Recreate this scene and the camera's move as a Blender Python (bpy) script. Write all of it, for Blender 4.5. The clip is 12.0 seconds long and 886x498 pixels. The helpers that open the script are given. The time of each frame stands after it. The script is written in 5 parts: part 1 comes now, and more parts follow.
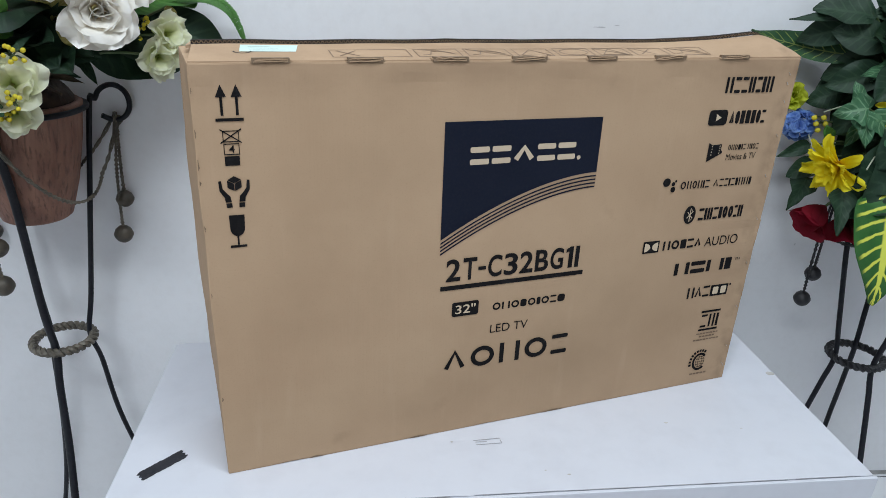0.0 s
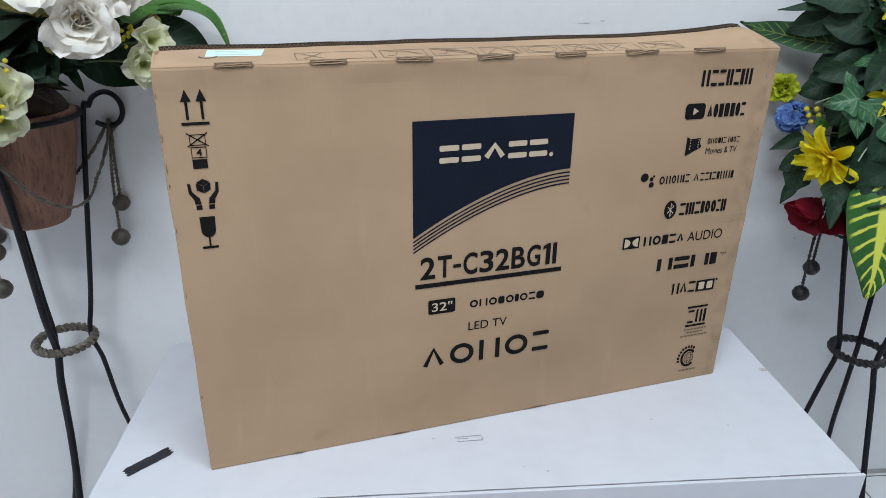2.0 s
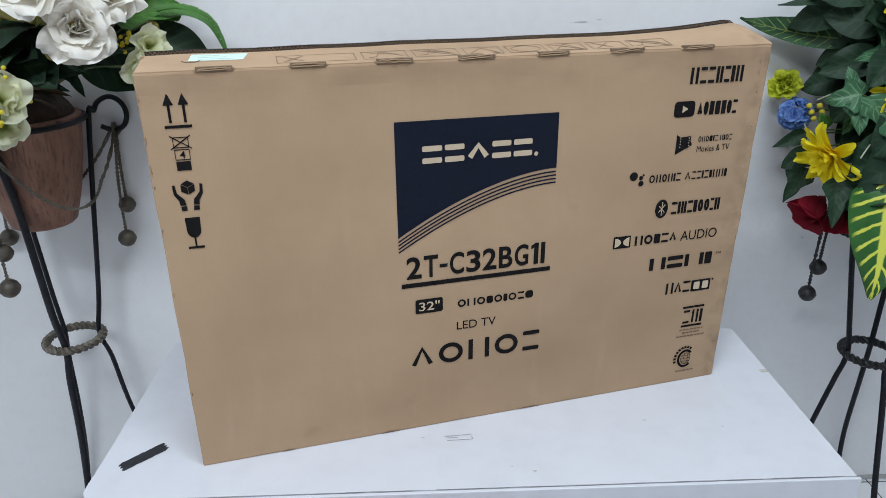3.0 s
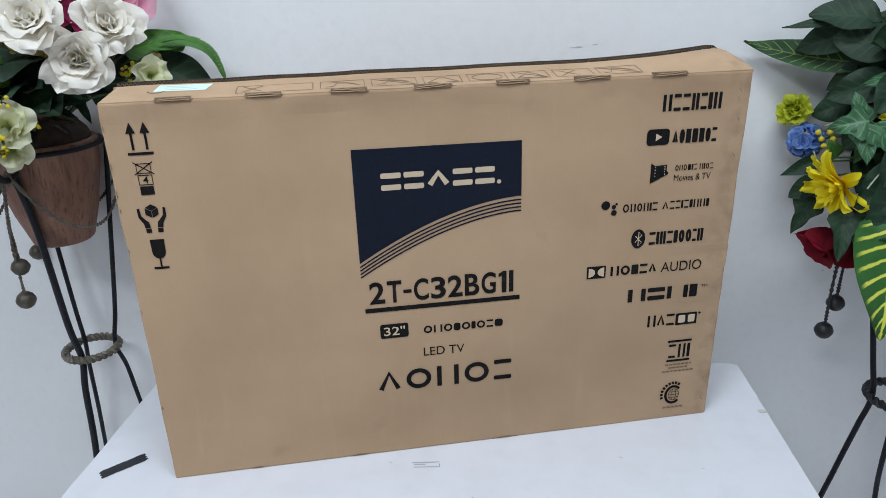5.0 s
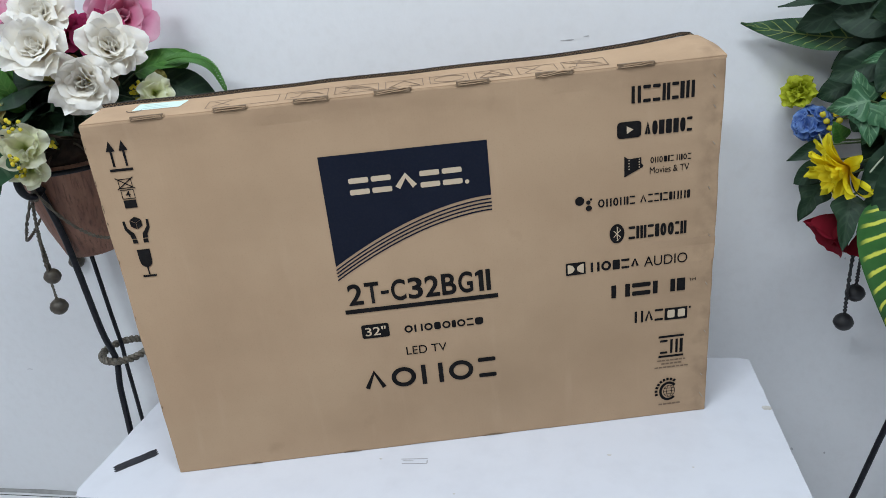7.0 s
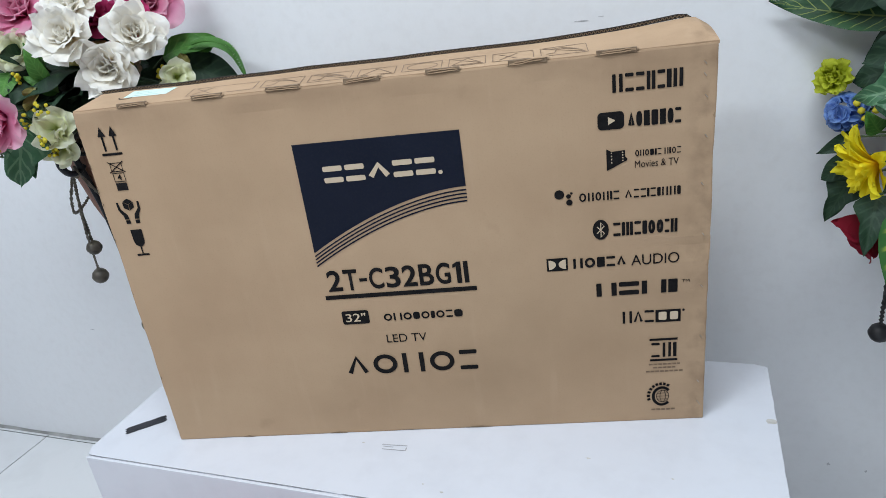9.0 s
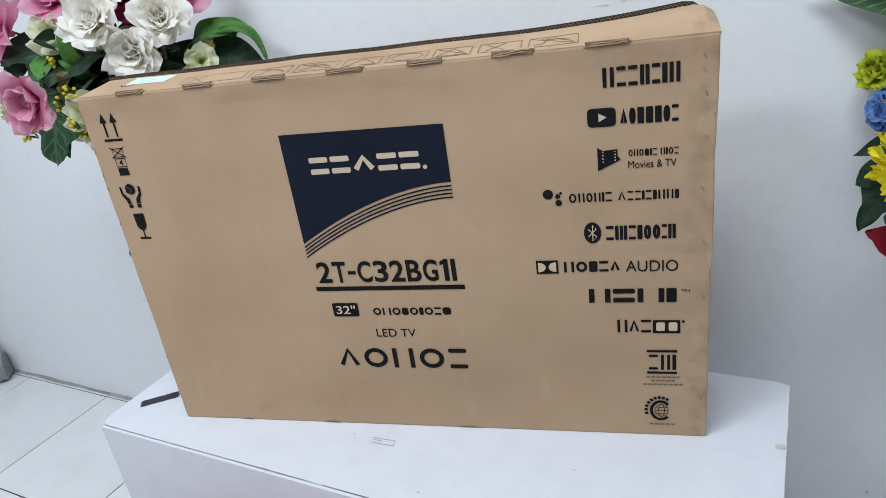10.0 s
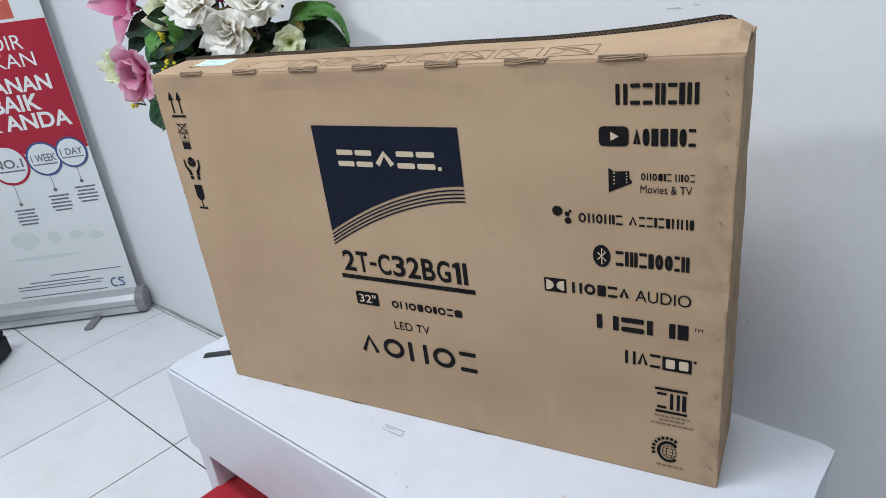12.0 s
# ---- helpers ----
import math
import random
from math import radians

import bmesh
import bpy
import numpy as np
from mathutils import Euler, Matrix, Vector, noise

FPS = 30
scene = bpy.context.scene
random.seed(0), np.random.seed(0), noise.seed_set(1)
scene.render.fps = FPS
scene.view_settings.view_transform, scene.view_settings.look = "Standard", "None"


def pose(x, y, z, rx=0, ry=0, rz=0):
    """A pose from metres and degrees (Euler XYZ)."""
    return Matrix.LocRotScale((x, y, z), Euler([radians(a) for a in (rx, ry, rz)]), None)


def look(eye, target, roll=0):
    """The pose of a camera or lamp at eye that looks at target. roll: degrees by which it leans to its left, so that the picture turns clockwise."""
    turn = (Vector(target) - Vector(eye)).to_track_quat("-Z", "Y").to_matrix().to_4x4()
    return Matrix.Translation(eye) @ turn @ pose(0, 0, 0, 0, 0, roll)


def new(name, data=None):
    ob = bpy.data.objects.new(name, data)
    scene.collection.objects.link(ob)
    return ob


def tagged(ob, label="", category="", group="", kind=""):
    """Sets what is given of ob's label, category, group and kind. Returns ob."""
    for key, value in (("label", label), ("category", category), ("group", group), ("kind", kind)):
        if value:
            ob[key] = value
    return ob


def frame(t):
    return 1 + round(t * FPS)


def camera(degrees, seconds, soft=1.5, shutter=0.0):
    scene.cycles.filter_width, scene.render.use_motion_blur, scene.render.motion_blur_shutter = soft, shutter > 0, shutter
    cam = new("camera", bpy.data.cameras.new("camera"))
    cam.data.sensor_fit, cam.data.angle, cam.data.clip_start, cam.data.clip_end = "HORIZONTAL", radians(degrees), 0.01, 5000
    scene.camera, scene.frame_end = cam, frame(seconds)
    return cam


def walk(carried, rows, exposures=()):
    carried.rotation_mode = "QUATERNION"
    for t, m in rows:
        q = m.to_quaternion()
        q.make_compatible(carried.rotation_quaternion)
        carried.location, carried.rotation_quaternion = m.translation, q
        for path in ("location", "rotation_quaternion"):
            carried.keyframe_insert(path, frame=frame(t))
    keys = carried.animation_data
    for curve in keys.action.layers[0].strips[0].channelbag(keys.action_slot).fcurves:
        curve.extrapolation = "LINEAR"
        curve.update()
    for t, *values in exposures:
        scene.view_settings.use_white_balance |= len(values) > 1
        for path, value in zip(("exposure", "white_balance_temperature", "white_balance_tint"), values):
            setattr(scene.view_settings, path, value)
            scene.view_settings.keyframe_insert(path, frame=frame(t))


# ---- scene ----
cam = camera(66.1, 12.0, soft=0.5)
# the walk in the frame of the carton; ROOM turns it to the room, whose walls lie along x and y
ROOM = pose(0, 0, 0, 0, 0, 13.3)
PATH = [
    (0, (0.002, -0.746, 1.134), (0.654, 0.972, 0.344), 2.6),
    (0.5, (0.021, -0.756, 1.135), (0.64, 0.972, 0.339), 2.1),
    (1, (0.034, -0.762, 1.136), (0.641, 0.971, 0.344), 2.1),
    (1.5, (0.047, -0.766, 1.137), (0.625, 0.978, 0.346), 1.3),
    (2, (0.067, -0.776, 1.137), (0.639, 0.969, 0.344), 0.8),
    (2.5, (0.093, -0.789, 1.137), (0.646, 0.962, 0.345), 0.8),
    (3, (0.121, -0.798, 1.138), (0.609, 0.973, 0.347), -0.4),
    (5, (0.268, -0.828, 1.146), (0.542, 1.011, 0.409), -1.7),
    (5.5, (0.296, -0.842, 1.153), (0.551, 0.998, 0.41), -2.6),
    (6, (0.329, -0.851, 1.151), (0.521, 0.994, 0.405), -3.3),
    (6.5, (0.369, -0.853, 1.15), (0.518, 0.995, 0.399), -4.0),
    (6.7, (0.381, -0.853, 1.15), (0.488, 1.0, 0.405), -5.0),
    (8.3, (0.524, -0.843, 1.15), (0.379, 1.003, 0.395), -6.8),
    (8.5, (0.536, -0.842, 1.149), (0.344, 0.989, 0.369), -7.7),
    (9, (0.574, -0.83, 1.148), (0.317, 0.995, 0.371), -7.5),
    (9.5, (0.644, -0.802, 1.145), (0.312, 1.004, 0.351), -7.5),
    (10, (0.699, -0.775, 1.144), (0.189, 0.983, 0.339), -8.4),
    (10.5, (0.749, -0.755, 1.143), (0.148, 0.974, 0.337), -8.4),
    (11, (0.785, -0.741, 1.141), (0.101, 0.955, 0.33), -8.2),
    (11.5, (0.803, -0.728, 1.151), (0.039, 0.931, 0.335), -7.6),
    (12, (0.865, -0.694, 1.15), (-0.063, 0.881, 0.338), -7.5),
]
walk(cam, [(t, ROOM @ look(eye, target, roll)) for t, eye, target, roll in PATH], exposures=[(0, -0.16), (6.5, -0.16), (8.5, -0.04), (12, -0.04)])

# ---- light ----
world = bpy.data.worlds.new("room_air")
scene.world = world
world.use_nodes = True
world.node_tree.nodes["Background"].inputs[0].default_value = (0.80, 0.88, 1.0, 1)
world.node_tree.nodes["Background"].inputs[1].default_value = 0.15


def ceiling_lamp(name, x, y, size_x, size_y, watts, colour):
    lamp = bpy.data.lights.new(name, "AREA")
    lamp.shape, lamp.size, lamp.size_y = "RECTANGLE", size_x, size_y
    lamp.energy, lamp.color = watts, colour
    ob = new(name, lamp)
    ob.matrix_world = look((x, y, 2.74), (x, y + 0.001, 0))
    return ob


COOL = (0.82, 0.908, 0.99)
ceiling_lamp("ceiling_lamp_right", 0.58, -0.62, 1.2, 0.4, 37, COOL)
ceiling_lamp("ceiling_lamp_left", -0.70, -1.60, 1.2, 0.4, 43, COOL)


# ---- materials ----
def ramp_mix(nt, a, b, fac, place=(0, 0)):
    m = nt.nodes.new("ShaderNodeMix")
    m.data_type = "RGBA"
    if isinstance(a, tuple):
        m.inputs[6].default_value = (*a[:3], 1)
    else:
        nt.links.new(a, m.inputs[6])
    if isinstance(b, tuple):
        m.inputs[7].default_value = (*b[:3], 1)
    else:
        nt.links.new(b, m.inputs[7])
    if isinstance(fac, (int, float)):
        m.inputs[0].default_value = fac
    else:
        nt.links.new(fac, m.inputs[0])
    return m.outputs[2]


def noise_fac(nt, scale, low, high, detail=4.0, stretch=(1, 1, 1), coords="Object", rough=0.55):
    tc = nt.nodes.new("ShaderNodeTexCoord")
    mp = nt.nodes.new("ShaderNodeMapping")
    mp.inputs["Scale"].default_value = stretch
    nt.links.new(tc.outputs[coords], mp.inputs[0])
    n = nt.nodes.new("ShaderNodeTexNoise")
    n.inputs["Scale"].default_value, n.inputs["Detail"].default_value, n.inputs["Roughness"].default_value = scale, detail, rough
    nt.links.new(mp.outputs[0], n.inputs["Vector"])
    r = nt.nodes.new("ShaderNodeMapRange")
    r.inputs[1].default_value, r.inputs[2].default_value = low, high
    nt.links.new(n.outputs[0], r.inputs[0])
    return r.outputs[0]


def math_node(nt, op, a, b=None, c=None):
    m = nt.nodes.new("ShaderNodeMath")
    m.operation = op
    for slot, v in zip(m.inputs, (a, b, c)):
        if v is None:
            continue
        if isinstance(v, (int, float)):
            slot.default_value = v
        else:
            nt.links.new(v, slot)
    return m.outputs[0]


def bump(nt, height, strength, distance):
    b = nt.nodes.new("ShaderNodeBump")
    b.inputs["Strength"].default_value, b.inputs["Distance"].default_value = strength, distance
    nt.links.new(height, b.inputs["Height"])
    return b.outputs[0]


def base_mat(name, rough=0.6, metal=0.0, spec=0.5):
    m = bpy.data.materials.new(name)
    m.use_nodes = True
    nt = m.node_tree
    p = nt.nodes["Principled BSDF"]
    p.inputs["Roughness"].default_value = rough
    p.inputs["Metallic"].default_value = metal
    p.inputs["Specular IOR Level"].default_value = spec
    return m, nt, p


def mottled(name, a, b, scale=8.0, rough=0.6, metal=0.0, fine=None, fine_scale=120.0, relief=0.0, stretch=(1, 1, 1), spec=0.5, low=0.3, high=0.7):
    """Two colours mixed by a coarse noise, with a finer grain and relief."""
    m, nt, p = base_mat(name, rough, metal, spec)
    col = ramp_mix(nt, a, b, noise_fac(nt, scale, low, high, stretch=stretch))
    if fine:
        col = ramp_mix(nt, col, fine, math_node(nt, "MULTIPLY", noise_fac(nt, fine_scale, 0.45, 0.8, stretch=stretch), 0.5))
    nt.links.new(col, p.inputs["Base Color"])
    if relief:
        nt.links.new(bump(nt, noise_fac(nt, fine_scale, 0, 1, stretch=stretch), 0.5, relief), p.inputs["Normal"])
    return m


M = {}
M["wall"] = mottled("wall_paint", (0.845, 0.853, 0.87), (0.81, 0.815, 0.835), 1.3, 0.55, fine=(0.775, 0.775, 0.785), fine_scale=60, relief=0.0009)
M["ceiling"] = mottled("ceiling_paint", (0.82, 0.82, 0.82), (0.78, 0.78, 0.78), 2.0, 0.8)
M["grout"] = mottled("dark_grout", (0.020, 0.020, 0.024), (0.055, 0.055, 0.06), 20, 0.9)
M["table"] = mottled("white_laminate", (0.70, 0.715, 0.77), (0.675, 0.69, 0.745), 3, 0.40, fine=(0.61, 0.62, 0.67), fine_scale=25, relief=0.0002)
M["seam"] = mottled("dirty_joint", (0.12, 0.12, 0.125), (0.46, 0.46, 0.48), 10, 0.9)
M["table_worn"] = mottled("worn_chipboard", (0.42, 0.40, 0.36), (0.62, 0.60, 0.57), 90, 0.8)
M["print"] = mottled("black_ink", (0.007, 0.007, 0.008), (0.012, 0.011, 0.012), 30, 0.85, fine=(0.025, 0.02, 0.017), fine_scale=400, spec=0.12)
M["navy"] = mottled("navy_ink", (0.007, 0.010, 0.022), (0.010, 0.013, 0.026), 10, 0.8, fine=(0.018, 0.02, 0.028), fine_scale=300, spec=0.14)
M["faint_print"] = mottled("faded_ink", (0.16, 0.10, 0.06), (0.24, 0.16, 0.10), 60, 0.7)
M["sticker"] = mottled("pale_green_sticker", (0.62, 0.80, 0.72), (0.68, 0.83, 0.78), 40, 0.35)
M["sticker_line"] = mottled("sticker_print", (0.36, 0.52, 0.50), (0.46, 0.6, 0.56), 80, 0.5)
M["tape"] = mottled("black_cloth_tape", (0.012, 0.013, 0.018), (0.03, 0.032, 0.04), 60, 0.5, fine=(0.05, 0.05, 0.06), fine_scale=260, relief=0.0004)
M["staple"] = mottled("staple_steel", (0.60, 0.57, 0.52), (0.45, 0.40, 0.34), 90, 0.35, metal=0.9)
M["iron"] = mottled("black_wrought_iron", (0.006, 0.007, 0.011), (0.012, 0.013, 0.018), 40, 0.45, fine=(0.03, 0.03, 0.035), fine_scale=180, relief=0.0006, spec=0.25)
M["rope"] = mottled("bronzed_rope", (0.055, 0.048, 0.040), (0.16, 0.14, 0.11), 60, 0.5, metal=0.2, fine=(0.30, 0.27, 0.20), fine_scale=200, relief=0.0006)
M["bead"] = mottled("bronzed_bead", (0.05, 0.045, 0.038), (0.12, 0.10, 0.075), 50, 0.45, metal=0.3, fine=(0.12, 0.10, 0.07), fine_scale=160, relief=0.0005)
M["rope_black"] = mottled("black_rope", (0.010, 0.010, 0.012), (0.022, 0.022, 0.025), 60, 0.5, relief=0.0006)
M["stem_pale"] = mottled("pale_flower_wire", (0.30, 0.33, 0.24), (0.40, 0.42, 0.32), 40, 0.6)
M["bark"] = mottled("dark_pot_soil", (0.018, 0.012, 0.010), (0.06, 0.035, 0.025), 50, 0.9, relief=0.003)
M["twig"] = mottled("brown_twig", (0.05, 0.03, 0.02), (0.11, 0.07, 0.045), 60, 0.8)
M["stem"] = mottled("green_stem", (0.05, 0.09, 0.03), (0.09, 0.13, 0.05), 40, 0.6)
M["red_box"] = mottled("red_fabric", (0.42, 0.008, 0.02), (0.33, 0.006, 0.015), 20, 0.75, fine=(0.5, 0.03, 0.04), fine_scale=500, relief=0.0006)
M["black_case"] = mottled("black_plastic", (0.005, 0.005, 0.006), (0.009, 0.009, 0.010), 30, 0.45, spec=0.2)
M["alu"] = mottled("brushed_aluminium", (0.55, 0.56, 0.57), (0.62, 0.63, 0.64), 60, 0.38, metal=0.75, stretch=(1, 1, 20))
M["cap"] = mottled("grey_plastic_cap", (0.20, 0.20, 0.21), (0.26, 0.26, 0.27), 40, 0.5)
M["vinyl"] = mottled("white_banner_vinyl", (0.76, 0.78, 0.79), (0.70, 0.73, 0.73), 3, 0.4)
M["vinyl_red"] = mottled("red_banner_print", (0.42, 0.012, 0.035), (0.37, 0.010, 0.030), 4, 0.4)
M["vinyl_orange"] = mottled("orange_banner_print", (0.62, 0.16, 0.09), (0.5, 0.08, 0.06), 14, 0.4)
M["vinyl_text"] = mottled("white_banner_lettering", (0.80, 0.80, 0.80), (0.77, 0.77, 0.77), 8, 0.4)
M["vinyl_blue"] = mottled("blue_banner_print", (0.035, 0.075, 0.22), (0.045, 0.09, 0.25), 8, 0.4)
M["vinyl_grey"] = mottled("grey_banner_print", (0.13, 0.14, 0.16), (0.18, 0.19, 0.21), 30, 0.5)
M["vinyl_pale"] = mottled("pale_banner_picture", (0.60, 0.66, 0.65), (0.66, 0.70, 0.70), 12, 0.4)


def smooth(nt, v, a, b):
    r = nt.nodes.new("ShaderNodeMapRange")
    r.interpolation_type = "SMOOTHSTEP"
    r.inputs[1].default_value, r.inputs[2].default_value = a, b
    nt.links.new(v, r.inputs[0])
    return r.outputs[0]


def cardboard(name):
    m, nt, p = base_mat(name, 0.78, 0.0, 0.25)
    col = ramp_mix(nt, (0.500, 0.344, 0.218), (0.440, 0.296, 0.184), noise_fac(nt, 5, 0.35, 0.68))
    flute = noise_fac(nt, 40, 0.3, 0.7, stretch=(6, 1, 0.12))
    col = ramp_mix(nt, col, (0.52, 0.365, 0.23), math_node(nt, "MULTIPLY", flute, 0.03))
    col = ramp_mix(nt, col, (0.33, 0.215, 0.12), math_node(nt, "MULTIPLY", noise_fac(nt, 420, 0.55, 0.85), 0.35))
    # scuffs and handling marks
    col = ramp_mix(nt, col, (0.25, 0.16, 0.09), math_node(nt, "MULTIPLY", noise_fac(nt, 11, 0.66, 0.86, 6), 0.45))
    # grubby marks from handling beside the glued end
    tc = nt.nodes.new("ShaderNodeTexCoord")
    sep = nt.nodes.new("ShaderNodeSeparateXYZ")
    nt.links.new(tc.outputs["Object"], sep.inputs[0])
    zone = smooth(nt, sep.outputs[0], 0.762, 0.790)
    col = ramp_mix(nt, col, (0.17, 0.105, 0.065), math_node(nt, "MULTIPLY", math_node(nt, "MULTIPLY", zone, noise_fac(nt, 34, 0.45, 0.78, 5)), 0.55))
    col = ramp_mix(nt, col, (0.30, 0.20, 0.12), math_node(nt, "MULTIPLY", noise_fac(nt, 3.2, 0.5, 0.75, 5), 0.35))
    # rubbed and greasy patches along the top edge and towards the glued end
    rim = smooth(nt, sep.outputs[2], 0.455, 0.520)
    wide = smooth(nt, sep.outputs[0], 0.700, 0.800)
    rub = math_node(nt, "MULTIPLY", math_node(nt, "MAXIMUM", rim, wide), noise_fac(nt, 13, 0.42, 0.72, 6, (0.6, 1, 1.3)))
    col = ramp_mix(nt, col, (0.26, 0.165, 0.10), math_node(nt, "MULTIPLY", rub, 0.42))
    # pale rubbed streaks that run down the board
    col = ramp_mix(nt, col, (0.58, 0.42, 0.29), math_node(nt, "MULTIPLY", noise_fac(nt, 24, 0.60, 0.80, 5, (1.6, 1, 0.22)), 0.22))
    nt.links.new(col, p.inputs["Base Color"])
    h = math_node(nt, "ADD", noise_fac(nt, 9, 0, 1), math_node(nt, "MULTIPLY", flute, 0.04))
    nt.links.new(bump(nt, h, 0.28, 0.004), p.inputs["Normal"])
    return m


M["card"] = cardboard("brown_cardboard")
M["card_soiled"] = mottled("soiled_cardboard", (0.30, 0.19, 0.11), (0.40, 0.27, 0.16), 14, 0.8, fine=(0.17, 0.105, 0.06), fine_scale=40, relief=0.001)
M["card_edge"] = mottled("cut_cardboard_edge", (0.16, 0.105, 0.065), (0.26, 0.18, 0.11), 200, 0.85)
M["card_liner"] = mottled("dark_liner_edge", (0.02, 0.017, 0.015), (0.05, 0.04, 0.033), 200, 0.85)
# near-black that stands in for shade inside flutes and cuts
M["card_dark"] = mottled("dark_gap_shade", (0.012, 0.010, 0.009), (0.03, 0.024, 0.02), 200, 0.9)
M["card_light"] = mottled("pale_cardboard_print", (0.62, 0.50, 0.36), (0.57, 0.45, 0.315), 40, 0.7)


def tile_mat():
    m, nt, p = base_mat("white_floor_tile", 0.28)
    info = nt.nodes.new("ShaderNodeObjectInfo")
    col = ramp_mix(nt, (0.74, 0.75, 0.765), (0.79, 0.795, 0.80), info.outputs["Random"])
    col = ramp_mix(nt, col, (0.60, 0.60, 0.60), math_node(nt, "MULTIPLY", noise_fac(nt, 7, 0.5, 0.85), 0.5))
    col = ramp_mix(nt, col, (0.42, 0.41, 0.40), math_node(nt, "MULTIPLY", noise_fac(nt, 38, 0.68, 0.85), 0.6))
    nt.links.new(col, p.inputs["Base Color"])
    return m


M["tile"] = tile_mat()


def pot_mat():
    m, nt, p = base_mat("wood_grain_pot", 0.62)
    grain = noise_fac(nt, 45, 0.3, 0.7, 6, (1, 1, 0.08))
    col = ramp_mix(nt, (0.34, 0.172, 0.118), (0.19, 0.088, 0.060), grain)
    crack = noise_fac(nt, 240, 0.52, 0.68, 5, (1, 1, 0.035))
    col = ramp_mix(nt, col, (0.035, 0.016, 0.012), math_node(nt, "MULTIPLY", crack, 0.5))
    col = ramp_mix(nt, col, (0.46, 0.27, 0.20), math_node(nt, "MULTIPLY", noise_fac(nt, 9, 0.5, 0.8), 0.5))
    nt.links.new(col, p.inputs["Base Color"])
    nt.links.new(bump(nt, math_node(nt, "SUBTRACT", grain, crack), 0.6, 0.003), p.inputs["Normal"])
    return m


M["pot"] = pot_mat()


def uv_parts(nt):
    """Across (-1 to 1, as its size) and along (0 to 1) on a leaf or petal."""
    uv = nt.nodes.new("ShaderNodeUVMap")
    uv.uv_map = "UVMap"
    sep = nt.nodes.new("ShaderNodeSeparateXYZ")
    nt.links.new(uv.outputs[0], sep.inputs[0])
    across = math_node(nt, "ABSOLUTE", math_node(nt, "MULTIPLY_ADD", sep.outputs[0], 2.0, -1.0))
    return across, sep.outputs[1]


def leaf_mat(name, dark, light, vein, vein_mix, veins=7.0, mid=0.10, rough=0.48, width=0.16, blotch=0.0):
    m, nt, p = base_mat(name, rough, 0.0, 0.28)
    across, along = uv_parts(nt)
    info = nt.nodes.new("ShaderNodeObjectInfo")
    col = ramp_mix(nt, dark, light, noise_fac(nt, 30, 0.3, 0.75))
    col = ramp_mix(nt, col, light, math_node(nt, "MULTIPLY", info.outputs["Random"], 0.35))
    wob = math_node(nt, "MULTIPLY", noise_fac(nt, 60, 0, 1), 0.35)
    saw = math_node(nt, "FRACT", math_node(nt, "ADD", math_node(nt, "MULTIPLY_ADD", along, veins, wob), math_node(nt, "MULTIPLY", across, -1.5)))
    ridge = math_node(nt, "ABSOLUTE", math_node(nt, "SUBTRACT", saw, 0.5))
    lateral = math_node(nt, "SUBTRACT", 1.0, smooth(nt, ridge, width * 0.45, width))
    lateral = math_node(nt, "MULTIPLY", lateral, math_node(nt, "SUBTRACT", 1.0, smooth(nt, across, 0.72, 0.98)))
    midrib = math_node(nt, "SUBTRACT", 1.0, smooth(nt, across, mid * 0.6, mid))
    fac = math_node(nt, "MULTIPLY", math_node(nt, "MAXIMUM", lateral, midrib), vein_mix)
    if blotch:
        fac = math_node(nt, "MAXIMUM", fac, math_node(nt, "MULTIPLY", noise_fac(nt, 45, 0.55, 0.72), blotch))
    nt.links.new(ramp_mix(nt, col, vein, fac), p.inputs["Base Color"])
    nt.links.new(bump(nt, math_node(nt, "ADD", math_node(nt, "MULTIPLY", fac, 0.6), noise_fac(nt, 150, 0, 1)), 0.35, 0.0015), p.inputs["Normal"])
    return m


M["leaf_dark"] = leaf_mat("dark_leaf", (0.007, 0.022, 0.013), (0.020, 0.050, 0.024), (0.045, 0.085, 0.045), 0.30, rough=0.58)
M["leaf_ivy"] = leaf_mat("ivy_leaf", (0.026, 0.088, 0.042), (0.058, 0.155, 0.072), (0.20, 0.34, 0.19), 0.42, 5.0, 0.10, 0.42, 0.16, 0.30)
M["leaf_croton"] = leaf_mat("croton_leaf", (0.014, 0.065, 0.016), (0.04, 0.14, 0.03), (0.62, 0.64, 0.09), 0.92, 9.0, 0.16, 0.42, 0.17)
M["leaf_croton_dark"] = leaf_mat("dark_croton_leaf", (0.012, 0.045, 0.018), (0.03, 0.085, 0.03), (0.36, 0.42, 0.10), 0.42, 11.0, 0.05, 0.45, 0.09)
M["leaf_brown"] = leaf_mat("dry_leaf", (0.055, 0.035, 0.024), (0.15, 0.105, 0.075), (0.20, 0.15, 0.11), 0.3, rough=0.7)
M["leaf_fern"] = leaf_mat("fern_leaf", (0.035, 0.13, 0.022), (0.09, 0.24, 0.045), (0.12, 0.28, 0.06), 0.4, rough=0.5)
M["leaf_olive"] = leaf_mat("olive_leaf", (0.22, 0.20, 0.055), (0.34, 0.30, 0.10), (0.42, 0.38, 0.16), 0.4, rough=0.55)


def thin_cloth(nt, p, col, share):
    """Lets light through a thin petal."""
    tr = nt.nodes.new("ShaderNodeBsdfTranslucent")
    nt.links.new(col, tr.inputs["Color"])
    mix = nt.nodes.new("ShaderNodeMixShader")
    mix.inputs[0].default_value = share
    nt.links.new(p.outputs[0], mix.inputs[1])
    nt.links.new(tr.outputs[0], mix.inputs[2])
    nt.links.new(mix.outputs[0], nt.nodes["Material Output"].inputs["Surface"])


